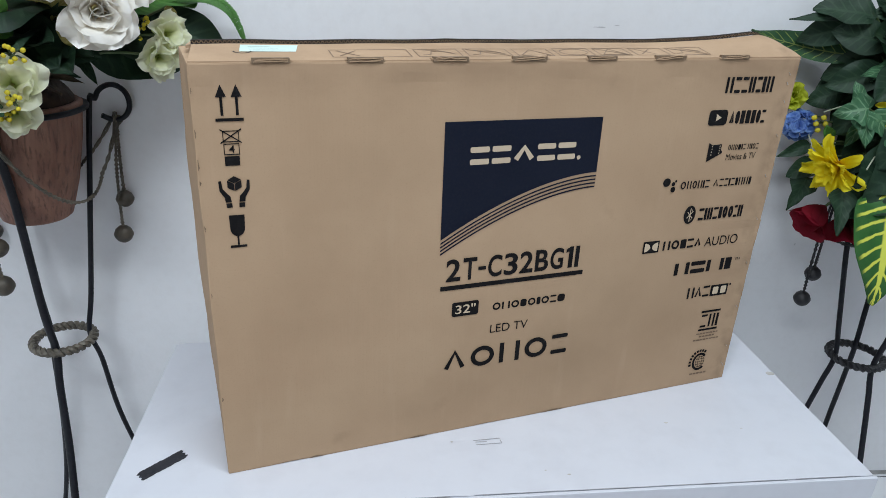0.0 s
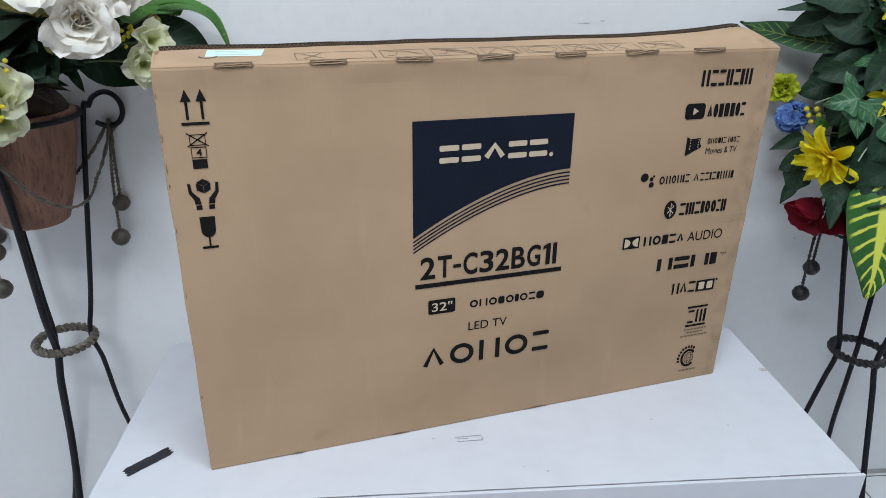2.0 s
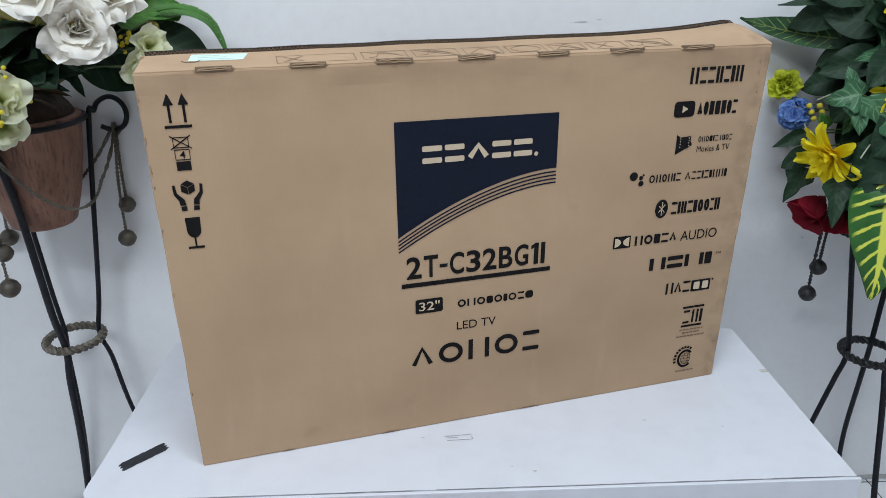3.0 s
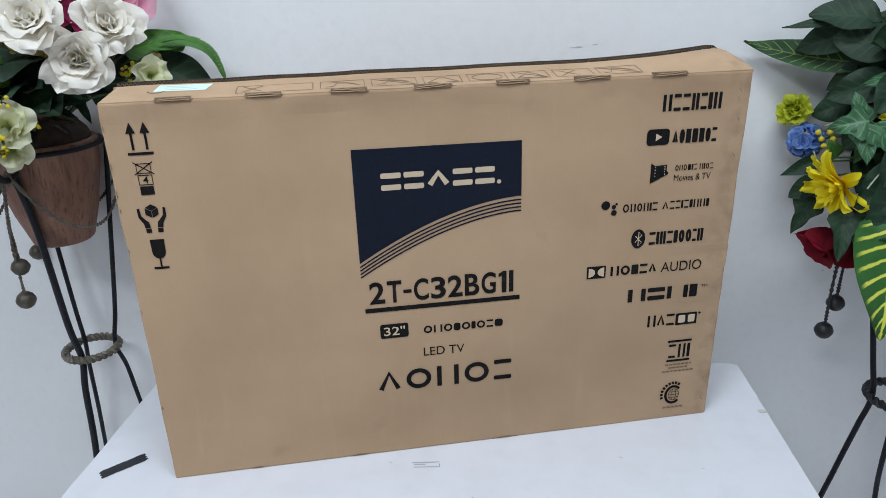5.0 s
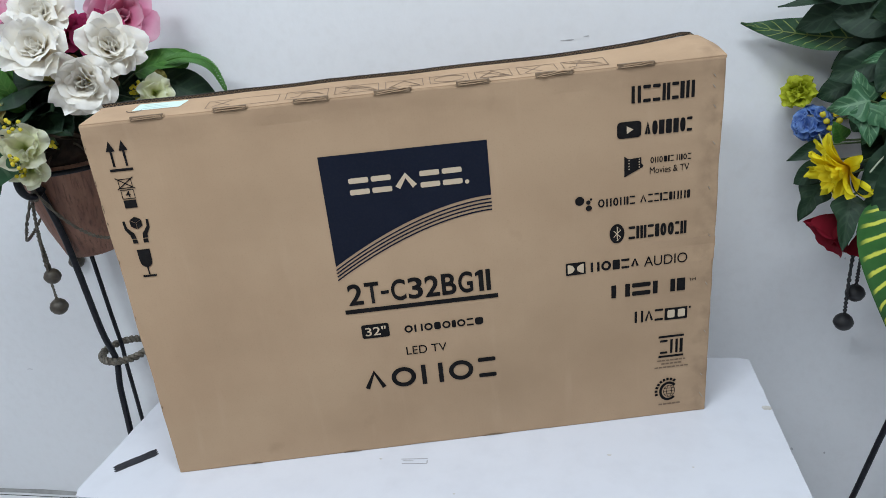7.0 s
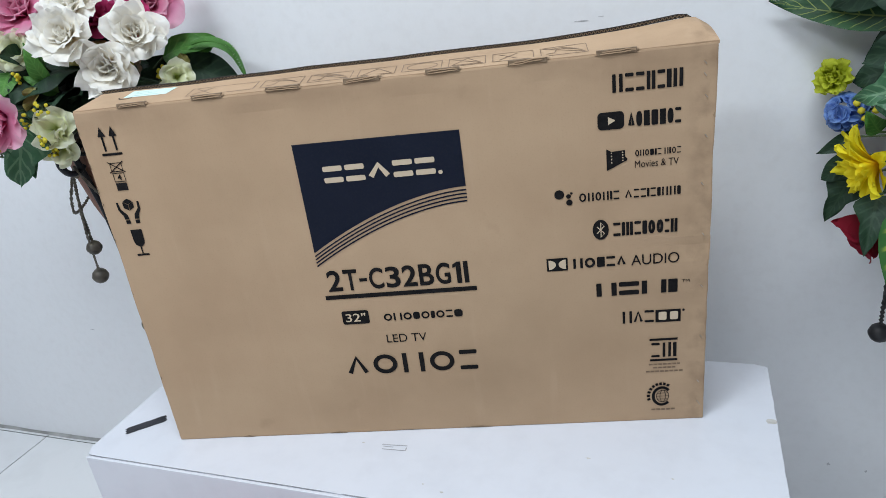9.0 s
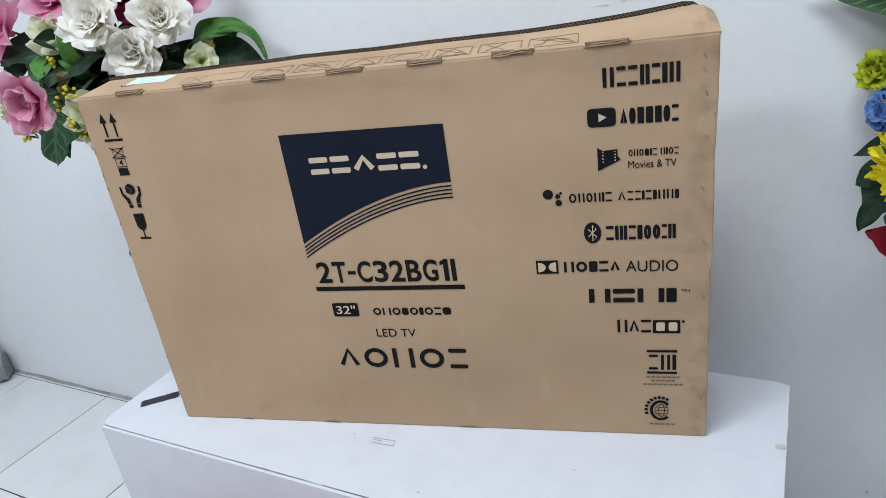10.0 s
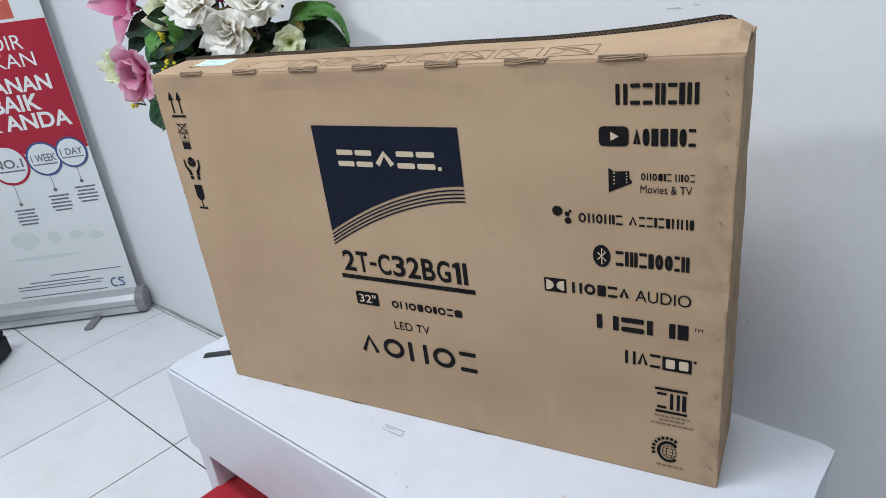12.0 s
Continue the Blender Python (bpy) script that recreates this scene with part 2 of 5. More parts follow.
def petal_mat(name, base, edge, heart, rough=0.75, thin=0.45):
    m, nt, p = base_mat(name, rough, 0.0, 0.3)
    across, along = uv_parts(nt)
    col = ramp_mix(nt, heart, base, smooth(nt, along, 0.05, 0.62))
    col = ramp_mix(nt, col, edge, smooth(nt, along, 0.6, 1.0))
    streak = noise_fac(nt, 70, 0.35, 0.75, 4, (1, 1, 0.4))
    col = ramp_mix(nt, col, heart, math_node(nt, "MULTIPLY", streak, 0.18))
    nt.links.new(col, p.inputs["Base Color"])
    nt.links.new(bump(nt, streak, 0.35, 0.0015), p.inputs["Normal"])
    thin_cloth(nt, p, col, thin)
    return m


M["rose"] = petal_mat("white_petal", (0.94, 0.91, 0.84), (0.955, 0.94, 0.90), (0.92, 0.78, 0.50), thin=0.32)
M["lily"] = petal_mat("cream_petal", (0.88, 0.89, 0.64), (0.90, 0.91, 0.74), (0.60, 0.68, 0.22))
M["pink"] = petal_mat("pink_petal", (0.78, 0.29, 0.45), (0.84, 0.50, 0.61), (0.62, 0.10, 0.26))
M["magenta"] = petal_mat("magenta_petal", (0.50, 0.03, 0.14), (0.56, 0.06, 0.20), (0.30, 0.01, 0.06))
M["yellow"] = petal_mat("yellow_petal", (0.97, 0.83, 0.015), (0.97, 0.86, 0.04), (0.95, 0.68, 0.015), thin=0.40)
M["lime"] = petal_mat("lime_petal", (0.55, 0.60, 0.03), (0.62, 0.66, 0.06), (0.30, 0.42, 0.02))
M["blue"] = petal_mat("blue_petal", (0.14, 0.28, 0.68), (0.28, 0.45, 0.80), (0.12, 0.20, 0.50))
M["crimson"] = petal_mat("crimson_petal", (0.24, 0.008, 0.022), (0.29, 0.012, 0.03), (0.12, 0.004, 0.01))
M["bud"] = petal_mat("yellow_bud", (0.92, 0.84, 0.10), (0.94, 0.88, 0.18), (0.84, 0.74, 0.08))


# ---- mesh helpers ----
def mesh_ob(name, bm, material, smooth_faces=False):
    me = bpy.data.meshes.new(name)
    bm.normal_update()
    if smooth_faces:
        for f in bm.faces:
            f.smooth = True
    bm.to_mesh(me)
    bm.free()
    me.materials.append(material)
    return new(name, me)


def part(name, bm, material, parent, label="", smooth_faces=False):
    ob = mesh_ob(name, bm, material, smooth_faces)
    ob.parent = parent
    return tagged(ob, label)


def thing(name, m, label, category, group="", kind=""):
    ob = new(name)
    ob.empty_display_size = 0.05
    ob.matrix_world = m
    return tagged(ob, label, category, group, kind)


def box(x0, y0, z0, x1, y1, z1, bevel=0.0, segments=2, bm=None):
    bm = bm or bmesh.new()
    vs = [bm.verts.new((x, y, z)) for z in (z0, z1) for y in (y0, y1) for x in (x0, x1)]
    fs = [bm.faces.new([vs[i] for i in f]) for f in ((0, 2, 3, 1), (4, 5, 7, 6), (0, 1, 5, 4), (2, 6, 7, 3), (0, 4, 6, 2), (1, 3, 7, 5))]
    if bevel:
        es = list({e for f in fs for e in f.edges})
        bmesh.ops.bevel(bm, geom=es, offset=bevel, segments=segments, affect="EDGES", profile=0.5)
    return bm


def tube(pts, radius, sides=8, bm=None, closed=False, flat=1.0):
    """A swept round (or, with flat, oval) bar along points; radius may be a list."""
    bm = bm or bmesh.new()
    pts = [Vector(p) for p in pts]
    n = len(pts)
    radii = radius if isinstance(radius, (list, tuple)) else [radius] * n
    rings, side = [], None
    for i, p in enumerate(pts):
        a = pts[(i - 1) % n] if (closed or i) else p
        b = pts[(i + 1) % n] if (closed or i < n - 1) else p
        d = (b - a).normalized()
        if side is None:
            side = d.orthogonal().normalized()
        side = (side - d * side.dot(d))
        side = side.normalized() if side.length > 1e-6 else d.orthogonal().normalized()
        up = d.cross(side)
        rings.append([bm.verts.new(p + radii[i] * (math.cos(k) * side + flat * math.sin(k) * up)) for k in (2 * math.pi * j / sides for j in range(sides))])
    for i in range(n if closed else n - 1):
        r0, r1 = rings[i], rings[(i + 1) % n]
        for j in range(sides):
            bm.faces.new((r0[j], r0[(j + 1) % sides], r1[(j + 1) % sides], r1[j]))
    if not closed:
        bm.faces.new(rings[0][::-1])
        bm.faces.new(rings[-1])
    return bm


def spline(ctrl, steps=8, closed=False):
    """Catmull-Rom points through the controls."""
    c = [Vector(p) for p in ctrl]
    n = len(c)
    out = []
    for i in range(n if closed else n - 1):
        if closed:
            p0, p1, p2, p3 = c[(i - 1) % n], c[i], c[(i + 1) % n], c[(i + 2) % n]
        else:
            p0, p1, p2, p3 = c[max(i - 1, 0)], c[i], c[i + 1], c[min(i + 2, n - 1)]
        for k in range(steps):
            t = k / steps
            out.append(0.5 * ((2 * p1) + (p2 - p0) * t + (2 * p0 - 5 * p1 + 4 * p2 - p3) * t * t + (3 * p1 - p0 - 3 * p2 + p3) * t ** 3))
    if not closed:
        out.append(c[-1])
    return out


def rope(pts, radius, strand, pitch, closed=False, strands=2, sides=6):
    """A rope of strands twisted round the line of points."""
    bm = bmesh.new()
    pts = [Vector(p) for p in pts]
    n = len(pts)
    length = [0.0]
    for a, b in zip(pts, pts[1:]):
        length.append(length[-1] + (b - a).length)
    total = length[-1] + ((pts[0] - pts[-1]).length if closed else 0)
    turns = max(1, round(total / pitch))
    for s in range(strands):
        line, side = [], None
        for i, p in enumerate(pts):
            a = pts[(i - 1) % n] if (closed or i) else p
            b = pts[(i + 1) % n] if (closed or i < n - 1) else p
            d = (b - a).normalized()
            if side is None:
                side = Vector((0, 0, 1)).cross(d)
                side = side.normalized() if side.length > 0.1 else d.orthogonal().normalized()
            side = (side - d * side.dot(d)).normalized()
            up = d.cross(side)
            w = 2 * math.pi * (turns * length[i] / total + s / strands)
            line.append(p + radius * (math.cos(w) * side + math.sin(w) * up))
        tube(line, strand, sides, bm, closed)
    return bm


def lathe(profile, sides=40, bm=None):
    bm = bm or bmesh.new()
    rings = [[bm.verts.new((r * math.cos(a), r * math.sin(a), z)) for a in (2 * math.pi * j / sides for j in range(sides))] for r, z in profile]
    for r0, r1 in zip(rings, rings[1:]):
        for j in range(sides):
            bm.faces.new((r0[j], r0[(j + 1) % sides], r1[(j + 1) % sides], r1[j]))
    bm.faces.new(rings[0][::-1])
    bm.faces.new(rings[-1])
    return bm


# ---- structure ----
TH = 0.50                      # table top
WALL_Y, LEFT_X, RIGHT_X, FRONT_Y, CEIL = 0.474, -3.2, 3.6, -5.0, 2.8


def wall(name, x0, y0, x1, y1, label):
    ob = mesh_ob(name, box(x0, y0, -0.1, x1, y1, CEIL), M["wall"])
    return tagged(ob, label, "wall", kind="structure")


wall_north = wall("wall_north", LEFT_X - 0.12, WALL_Y, RIGHT_X + 0.12, WALL_Y + 0.12, "white painted plaster wall with faint grey marks")
# added unseen walls and ceiling close the room, set far off to lessen bounce
wall("wall_south", LEFT_X - 0.12, FRONT_Y - 0.12, RIGHT_X + 0.12, FRONT_Y, "plain white painted wall")
wall("wall_west", LEFT_X - 0.12, FRONT_Y, LEFT_X, WALL_Y, "plain white painted wall")
wall("wall_east", RIGHT_X, FRONT_Y, RIGHT_X + 0.12, WALL_Y, "plain white painted wall")
tagged(mesh_ob("ceiling", box(LEFT_X - 0.12, FRONT_Y - 0.12, CEIL, RIGHT_X + 0.12, WALL_Y + 0.12, CEIL + 0.1), M["ceiling"]), "plain white ceiling", "ceiling", kind="structure")
floor = tagged(mesh_ob("floor", box(LEFT_X, FRONT_Y, -0.1, RIGHT_X, WALL_Y, -0.0018), M["grout"]), "white glossy ceramic floor tiles with dark joints", "floor", kind="structure")
# small scuffs and specks on the wall
M["scuff"] = mottled("grey_scuff", (0.48, 0.48, 0.50), (0.62, 0.62, 0.64), 60, 0.8)
for x, z, w, h in ((-0.697, 0.378, 0.016, 0.0022), (0.587, 1.032, 0.024, 0.0016), (0.618, 1.036, 0.010, 0.0014), (1.069, 0.197, 0.004, 0.005), (1.008, 0.204, 0.006, 0.006), (0.714, 0.569, 0.003, 0.004), (1.06, 0.62, 0.003, 0.004), (1.30, 0.52, 0.005, 0.004), (-0.30, 1.25, 0.012, 0.002)):
    bm = bmesh.new()
    bm.faces.new([bm.verts.new((x + w * math.cos(a) * 0.5, WALL_Y - 0.0006, z + h * math.sin(a) * 0.5 * (1 + 0.5 * math.sin(3 * a + x * 40)))) for a in (2 * math.pi * i / 12 for i in range(12))])
    ob = mesh_ob("scuff", bm, M["scuff"])
    ob.parent = wall_north
# dried paint and dirt along the wall foot; its colour also holds shade
bm = bmesh.new()
xs = np.arange(LEFT_X, RIGHT_X, 0.06)
low = [bm.verts.new((x, WALL_Y - 0.006 - 0.004 * noise.noise((x * 9, 0, 0)), 0.001)) for x in xs]
top = [bm.verts.new((x, WALL_Y - 0.0005, 0.009 + 0.006 * noise.noise((x * 7, 3, 0)))) for x in xs]
for i in range(len(xs) - 1):
    bm.faces.new((low[i], low[i + 1], top[i + 1], top[i]))
M["caulk"] = mottled("grimy_shaded_caulk", (0.24, 0.24, 0.23), (0.46, 0.46, 0.45), 18, 0.8)
tagged(mesh_ob("wall_foot_line", bm, M["caulk"]), "thin grimy caulk line along the wall foot, darkened for shade", "trim", kind="structure")


# ---- table ----
def white_table():
    t = thing("table", pose(0, 0, 0), "low white laminate table with a deep apron and a worn edge", "table")
    x0, x1, y0, y1 = -0.143, 0.875, -0.059, 0.335
    # top sheet with slightly uneven edges and a nibbled rear corner
    bm = bmesh.new()
    n, k = 60, 24
    ring = [(x0 + (x1 - x0) * i / n, y0) for i in range(n)] + [(x1, y0 + (y1 - y0) * i / k) for i in range(k)]
    ring += [(x1 - (x1 - x0) * i / n, y1) for i in range(n)] + [(x0, y1 - (y1 - y0) * i / k) for i in range(k)]
    lo, hi = [], []
    for x, y in ring:
        j = 0.0012 * noise.noise((x * 40, y * 40, 1))
        cx = min(abs(x - x0), abs(x - x1))
        cy = abs(y - y1)
        r = 0.012
        if cx < r and cy < r:
            y -= (r - cx) * 0.5
        # worn round at one front corner
        d = (x - x0) + (y - y0)
        if d < 0.014:
            x, y = x + (0.014 - d) * 0.5, y + (0.014 - d) * 0.2
        lo.append(bm.verts.new((x + j, y + j, TH - 0.014)))
        hi.append(bm.verts.new((x + j, y + j, TH)))
    m = len(ring)
    bm.faces.new(hi)
    bm.faces.new(lo[::-1])
    for i in range(m):
        bm.faces.new((lo[i], lo[(i + 1) % m], hi[(i + 1) % m], hi[i]))
    part("tabletop", bm, M["table"], t)
    part("front_apron", box(x0 + 0.010, y0 - 0.0060, 0.330, x1 + 0.004, y0 - 0.0010, TH - 0.0003, 0.0010, 2), M["table"], t)
    # open joint between the top and the apron, dark where dirt has settled
    bm = bmesh.new()
    near, far = [], []
    for i in range(161):
        x = x0 + 0.014 + (x1 - x0 - 0.016) * i / 160
        w = 0.00030 + 0.00035 * max(0, noise.noise((x * 11, 4, 0)) + 0.35) + 0.0002 * noise.noise((x * 60, 2, 0))
        y = y0 - 0.0003 + 0.0004 * noise.noise((x * 25, 9, 0))
        near.append(bm.verts.new((x, y - w, TH + 0.0004)))
        far.append(bm.verts.new((x, y + w, TH + 0.0004)))
    for i in range(160):
        if noise.noise((i * 0.11, 7, 3)) > -0.38:
            bm.faces.new((near[i], near[i + 1], far[i + 1], far[i]))
    part("seam", bm, M["seam"], t, "thin dirty joint along the front edge")
    part("side_apron", box(x0 + 0.004, y0, 0.335, x0 + 0.018, y1 - 0.004, TH - 0.0145, 0.001), M["table"], t)
    part("side_apron", box(x1 - 0.018, y0, 0.335, x1 - 0.004, y1 - 0.004, TH - 0.0145, 0.001), M["table"], t)
    part("rear_apron", box(x0 + 0.019, y1 - 0.018, 0.335, x1 - 0.019, y1 - 0.004, TH - 0.0145, 0.001), M["table"], t)
    for x in (x0 + 0.0185, x1 - 0.0585):
        for y in (y0 + 0.001, y1 - 0.059):
            part("leg", box(x, y, 0, x + 0.04, y + 0.04, TH - 0.0148, 0.002), M["table"], t)
    # chipped spot on the edge, specks and a pencilled outline
    bm = bmesh.new()
    vs = []
    for i in range(14):
        a = 2 * math.pi * i / 14
        r = 0.007 + 0.004 * noise.noise((math.cos(a) * 2, math.sin(a) * 2, 5))
        vs.append(bm.verts.new((0.8690 + min(r * math.cos(a) * 1.1, 0.0062), 0.190 + r * 0.8 * math.sin(a) * (1 + 0.5 * noise.noise((i * 1.7, 3, 0))), TH + 0.0004)))
    bm.faces.new(vs)
    part("chip", bm, M["table_worn"], t, "chipped grey spot on the edge")
    for x, y, r in ((0.63, 0.07, 0.003), (0.30, 0.046, 0.0022), (0.45, -0.03, 0.0026), (0.74, 0.05, 0.002), (0.42, -0.02, 0.0018)):
        bm = bmesh.new()
        bm.faces.new([bm.verts.new((x + r * math.cos(a) * (1 + 0.4 * math.sin(3 * a)), y + 0.6 * r * math.sin(a), TH + 0.0004)) for a in (2 * math.pi * i / 9 for i in range(9))])
        part("speck", bm, M["table_worn"], t)
    for a, b in (((0.331, 0.047), (0.370, 0.050)), ((0.334, 0.0375), (0.371, 0.0395)), ((0.371, 0.040), (0.370, 0.0465)), ((0.334, 0.0435), (0.350, 0.0440))):
        bm = bmesh.new()
        d = (Vector(b) - Vector(a)).normalized() * 0.0007
        q = Vector((-d.y, d.x))
        bm.faces.new([bm.verts.new((v.x, v.y, TH + 0.0005)) for v in (Vector(a) - q, Vector(b) - q, Vector(b) + q, Vector(a) + q)])
        part("scratch", bm, M["seam"], t, "thin dark scratched line")
    return t


white_table()


def cloth_tape():
    bm = bmesh.new()
    a, b, half = Vector((-0.110, 0.003)), Vector((-0.067, 0.043)), 0.0085
    d = (b - a).normalized()
    q = Vector((-d.y, d.x))
    n = 24
    top, low = [], []
    for s in (1, -1):
        for i in range(n + 1):
            f = i / n if s == 1 else 1 - i / n
            p = a + (b - a) * f + q * s * (half + 0.0012 * noise.noise((f * 9, s * 3, 0)))
            if f in (0, 1):
                p = p + d * 0.002 * s
            low.append(bm.verts.new((p.x, p.y, TH + 0.0004)))
            top.append(bm.verts.new((p.x, p.y, TH + 0.0014 + 0.0008 * max(0, noise.noise((f * 4, 0, 2))))))
        # torn end
        for i in range(1, 6):
            e = (b if s == 1 else a) + q * s * half * (1 - 2 * i / 6) + d * s * (0.0035 if i % 2 else 0.0)
            low.append(bm.verts.new((e.x, e.y, TH + 0.0004)))
            top.append(bm.verts.new((e.x, e.y, TH + 0.0012)))
    bm.faces.new(top)
    for i in range(len(top)):
        j = (i + 1) % len(top)
        bm.faces.new((low[i], low[j], top[j], top[i]))
    tagged(mesh_ob("tape_strip", bm, M["tape"]), "torn strip of black cloth tape stuck on the table", "tape")


cloth_tape()

# ---- carton ----
BW, BD, BH = 0.80, 0.135, 0.525
carton = thing("cardboard_box", ROOM @ pose(0, 0, TH), "tall flat brown cardboard television carton printed in black", "cardboard box")


def carton_body():
    bm = bmesh.new()
    nx, nz = 60, 44

    def side_x(z, s):
        return s * (0.0012 * noise.noise((z * 14, s * 7, 0)) + 0.0008 * noise.noise((z * 45, s * 3, 2)))

    def grid(place, na, nb):
        vs = [[bm.verts.new(place(i / na, j / nb)) for j in range(nb + 1)] for i in range(na + 1)]
        for i in range(na):
            for j in range(nb):
                bm.faces.new((vs[i][j], vs[i + 1][j], vs[i + 1][j + 1], vs[i][j + 1]))

    def xs(u, z):
        return u * BW + (1 - u) * side_x(z, -1) + u * side_x(z, 1) + u * 0.004 * (z / BH) ** 2

    def zs(u, v):
        return v * BH + (1 - v) * max(0, 0.0016 * noise.noise((u * 14, 0, 4))) + v * 0.001 * noise.noise((u * 18, 0, 7))

    def lean(d, v):
        """The end panel bulges outward towards the back."""
        return 0.010 * d * math.sin(math.pi * (0.06 + 0.70 * v))

    def tuck(d, v):
        """The other end panel is pushed in towards the top at the back."""
        return 0.003 * d * v * v

    def dent(u, v):
        """Shallow creases pressed into the front just under its top edge and down the ends."""
        top = max(0, 1 - abs(v - 0.955) / 0.035)
        return 0.0011 * top * max(0, noise.noise((u * 16, 2, v * 9)) + 0.25) if v < 0.995 else 0.0

    def crease(u, v):
        """A fold pressed across the board where it was bent beside the glued end."""
        return 0.0016 * max(0, (u - 0.86) / 0.14) * max(0, 1 - abs(v - 0.515 - 0.02 * (u - 0.93)) / 0.03)

    grid(lambda u, v: (xs(u, v * BH), dent(u, v) + crease(u, v), zs(u, v)), nx, nz)
    grid(lambda u, v: (xs(1 - u, v * BH) - lean(1, v) * u - tuck(1, v) * (1 - u), BD, zs(1 - u, v)), nx, nz)
    grid(lambda u, v: (xs(1, v * BH) - tuck(u, v), u * BD, zs(1, v)), 12, nz)
    grid(lambda u, v: (xs(0, v * BH) - lean(1 - u, v), (1 - u) * BD, zs(0, v)), 12, nz)
    grid(lambda u, v: (xs(u, BH) - lean(v, 1) * (1 - u) - tuck(v, 1) * u, v * BD, zs(u, 1)), nx, 12)
    grid(lambda u, v: (xs(u, 0) - lean(1 - v, 0) * (1 - u), (1 - v) * BD, zs(u, 0)), nx, 12)
    bmesh.ops.remove_doubles(bm, verts=bm.verts, dist=0.0004)
    es = [e for e in bm.edges if len(e.link_faces) == 2 and e.calc_face_angle(0) > 1.0]
    bmesh.ops.bevel(bm, geom=es, offset=0.0022, segments=2, affect="EDGES", profile=0.6)
    part("body", bm, M["card"], carton)


carton_body()


def flap_z(u, y):
    """Height of the raised top flap: it climbs from the front edge and lifts towards one end."""
    f = max(0, min(1, y / 0.066))
    end = max(0, (u - 0.90) / 0.10)
    f += 0.9 * f * (1 - f) * end
    lift = 0.0090 + 0.0035 * u + 0.0120 * max(0, (u - 0.72) / 0.28) ** 2
    return BH - 0.0026 + f * lift * (1 - 0.40 * max(0, (u - 0.975) / 0.025) ** 2) + 0.0012 * f * noise.noise((u * 9, 0, 0))


def top_flap(name, y0, y1, height, material):
    bm = bmesh.new()
    n, k = 80, 6
    rows = []
    for s in (0.0, 0.0035):
        rows.append([[bm.verts.new((0.0015 + (BW + 0.003) * i / n + 0.006 * (1 - i / n) * (j / k) - 0.0035 * i / n * (y0 + (y1 - y0) * j / k) / BD, y0 + (y1 - y0) * j / k, height(i / n, y0 + (y1 - y0) * j / k) + s)) for j in range(k + 1)] for i in range(n + 1)])
    lo, hi = rows
    for i in range(n):
        for j in range(k):
            bm.faces.new((hi[i][j], hi[i + 1][j], hi[i + 1][j + 1], hi[i][j + 1]))
            bm.faces.new((lo[i][j], lo[i][j + 1], lo[i + 1][j + 1], lo[i + 1][j]))
        bm.faces.new((lo[i][0], lo[i + 1][0], hi[i + 1][0], hi[i][0]))
        bm.faces.new((lo[i][k], hi[i][k], hi[i + 1][k], lo[i + 1][k]))
    for i in (0, n):
        for j in range(k):
            q = (lo[i][j], hi[i][j], hi[i][j + 1], lo[i][j + 1])
            bm.faces.new(q if i == 0 else q[::-1])
    return part(name, bm, material, carton)


top_flap("front_flap", 0.0013, 0.066, flap_z, M["card"])
top_flap("rear_flap", 0.069, BD - 0.001, lambda u, y: BH + 0.0016 + 0.004 * (1 - (y - 0.069) / 0.066), M["card"])
# exposed corrugated edge standing up along the flap: two liners and the wave between
bm = bmesh.new()
N = 800
for lift in (0.0, 0.0040):
    pts = []
    for i in range(0, N + 1, 10):
        u = i / N
        pts.append((0.007 + (BW - 0.0150) * u, 0.0675, flap_z(u, 0.066) + 0.0034 + lift + 0.0006 * noise.noise((u * 30, lift * 99, 0))))
    tube(pts, 0.0008, 5, bm)
part("corrugated_liner", bm, M["card_liner"], carton, "dark cut liner edges")
pts = []
for i in range(N + 1):
    u = i / N
    pts.append((0.007 + (BW - 0.0150) * u, 0.0672, flap_z(u, 0.066) + 0.0054 + 0.0015 * math.sin(i * math.pi / 2.5)))
part("corrugated_wave", tube(pts, 0.0006, 4), M["card_edge"], carton, "wavy fluting in the cut edge")
# dark strip behind the wave: shade of the gaps put in as colour
bm = bmesh.new()
a = [(bm.verts.new((0.007 + (BW - 0.0150) * i / 80, 0.0690, flap_z(i / 80, 0.066) + 0.0034)), bm.verts.new((0.007 + (BW - 0.0160) * i / 80, 0.0690, flap_z(i / 80, 0.066) + 0.0076))) for i in range(81)]
b = [(bm.verts.new((0.007 + (BW - 0.0150) * i / 80, 0.0715, flap_z(i / 80, 0.066) + 0.0034)), bm.verts.new((0.007 + (BW - 0.0160) * i / 80, 0.0715, flap_z(i / 80, 0.066) + 0.0076))) for i in range(81)]
for i in range(80):
    bm.faces.new((a[i][0], a[i + 1][0], a[i + 1][1], a[i][1]))
    bm.faces.new((b[i][1], b[i + 1][1], b[i + 1][0], b[i][0]))
    bm.faces.new((a[i][1], a[i + 1][1], b[i + 1][1], b[i][1]))
part("flute_shade_strip", bm, M["card_dark"], carton, "dark strip coloured as the shade between the flutes")


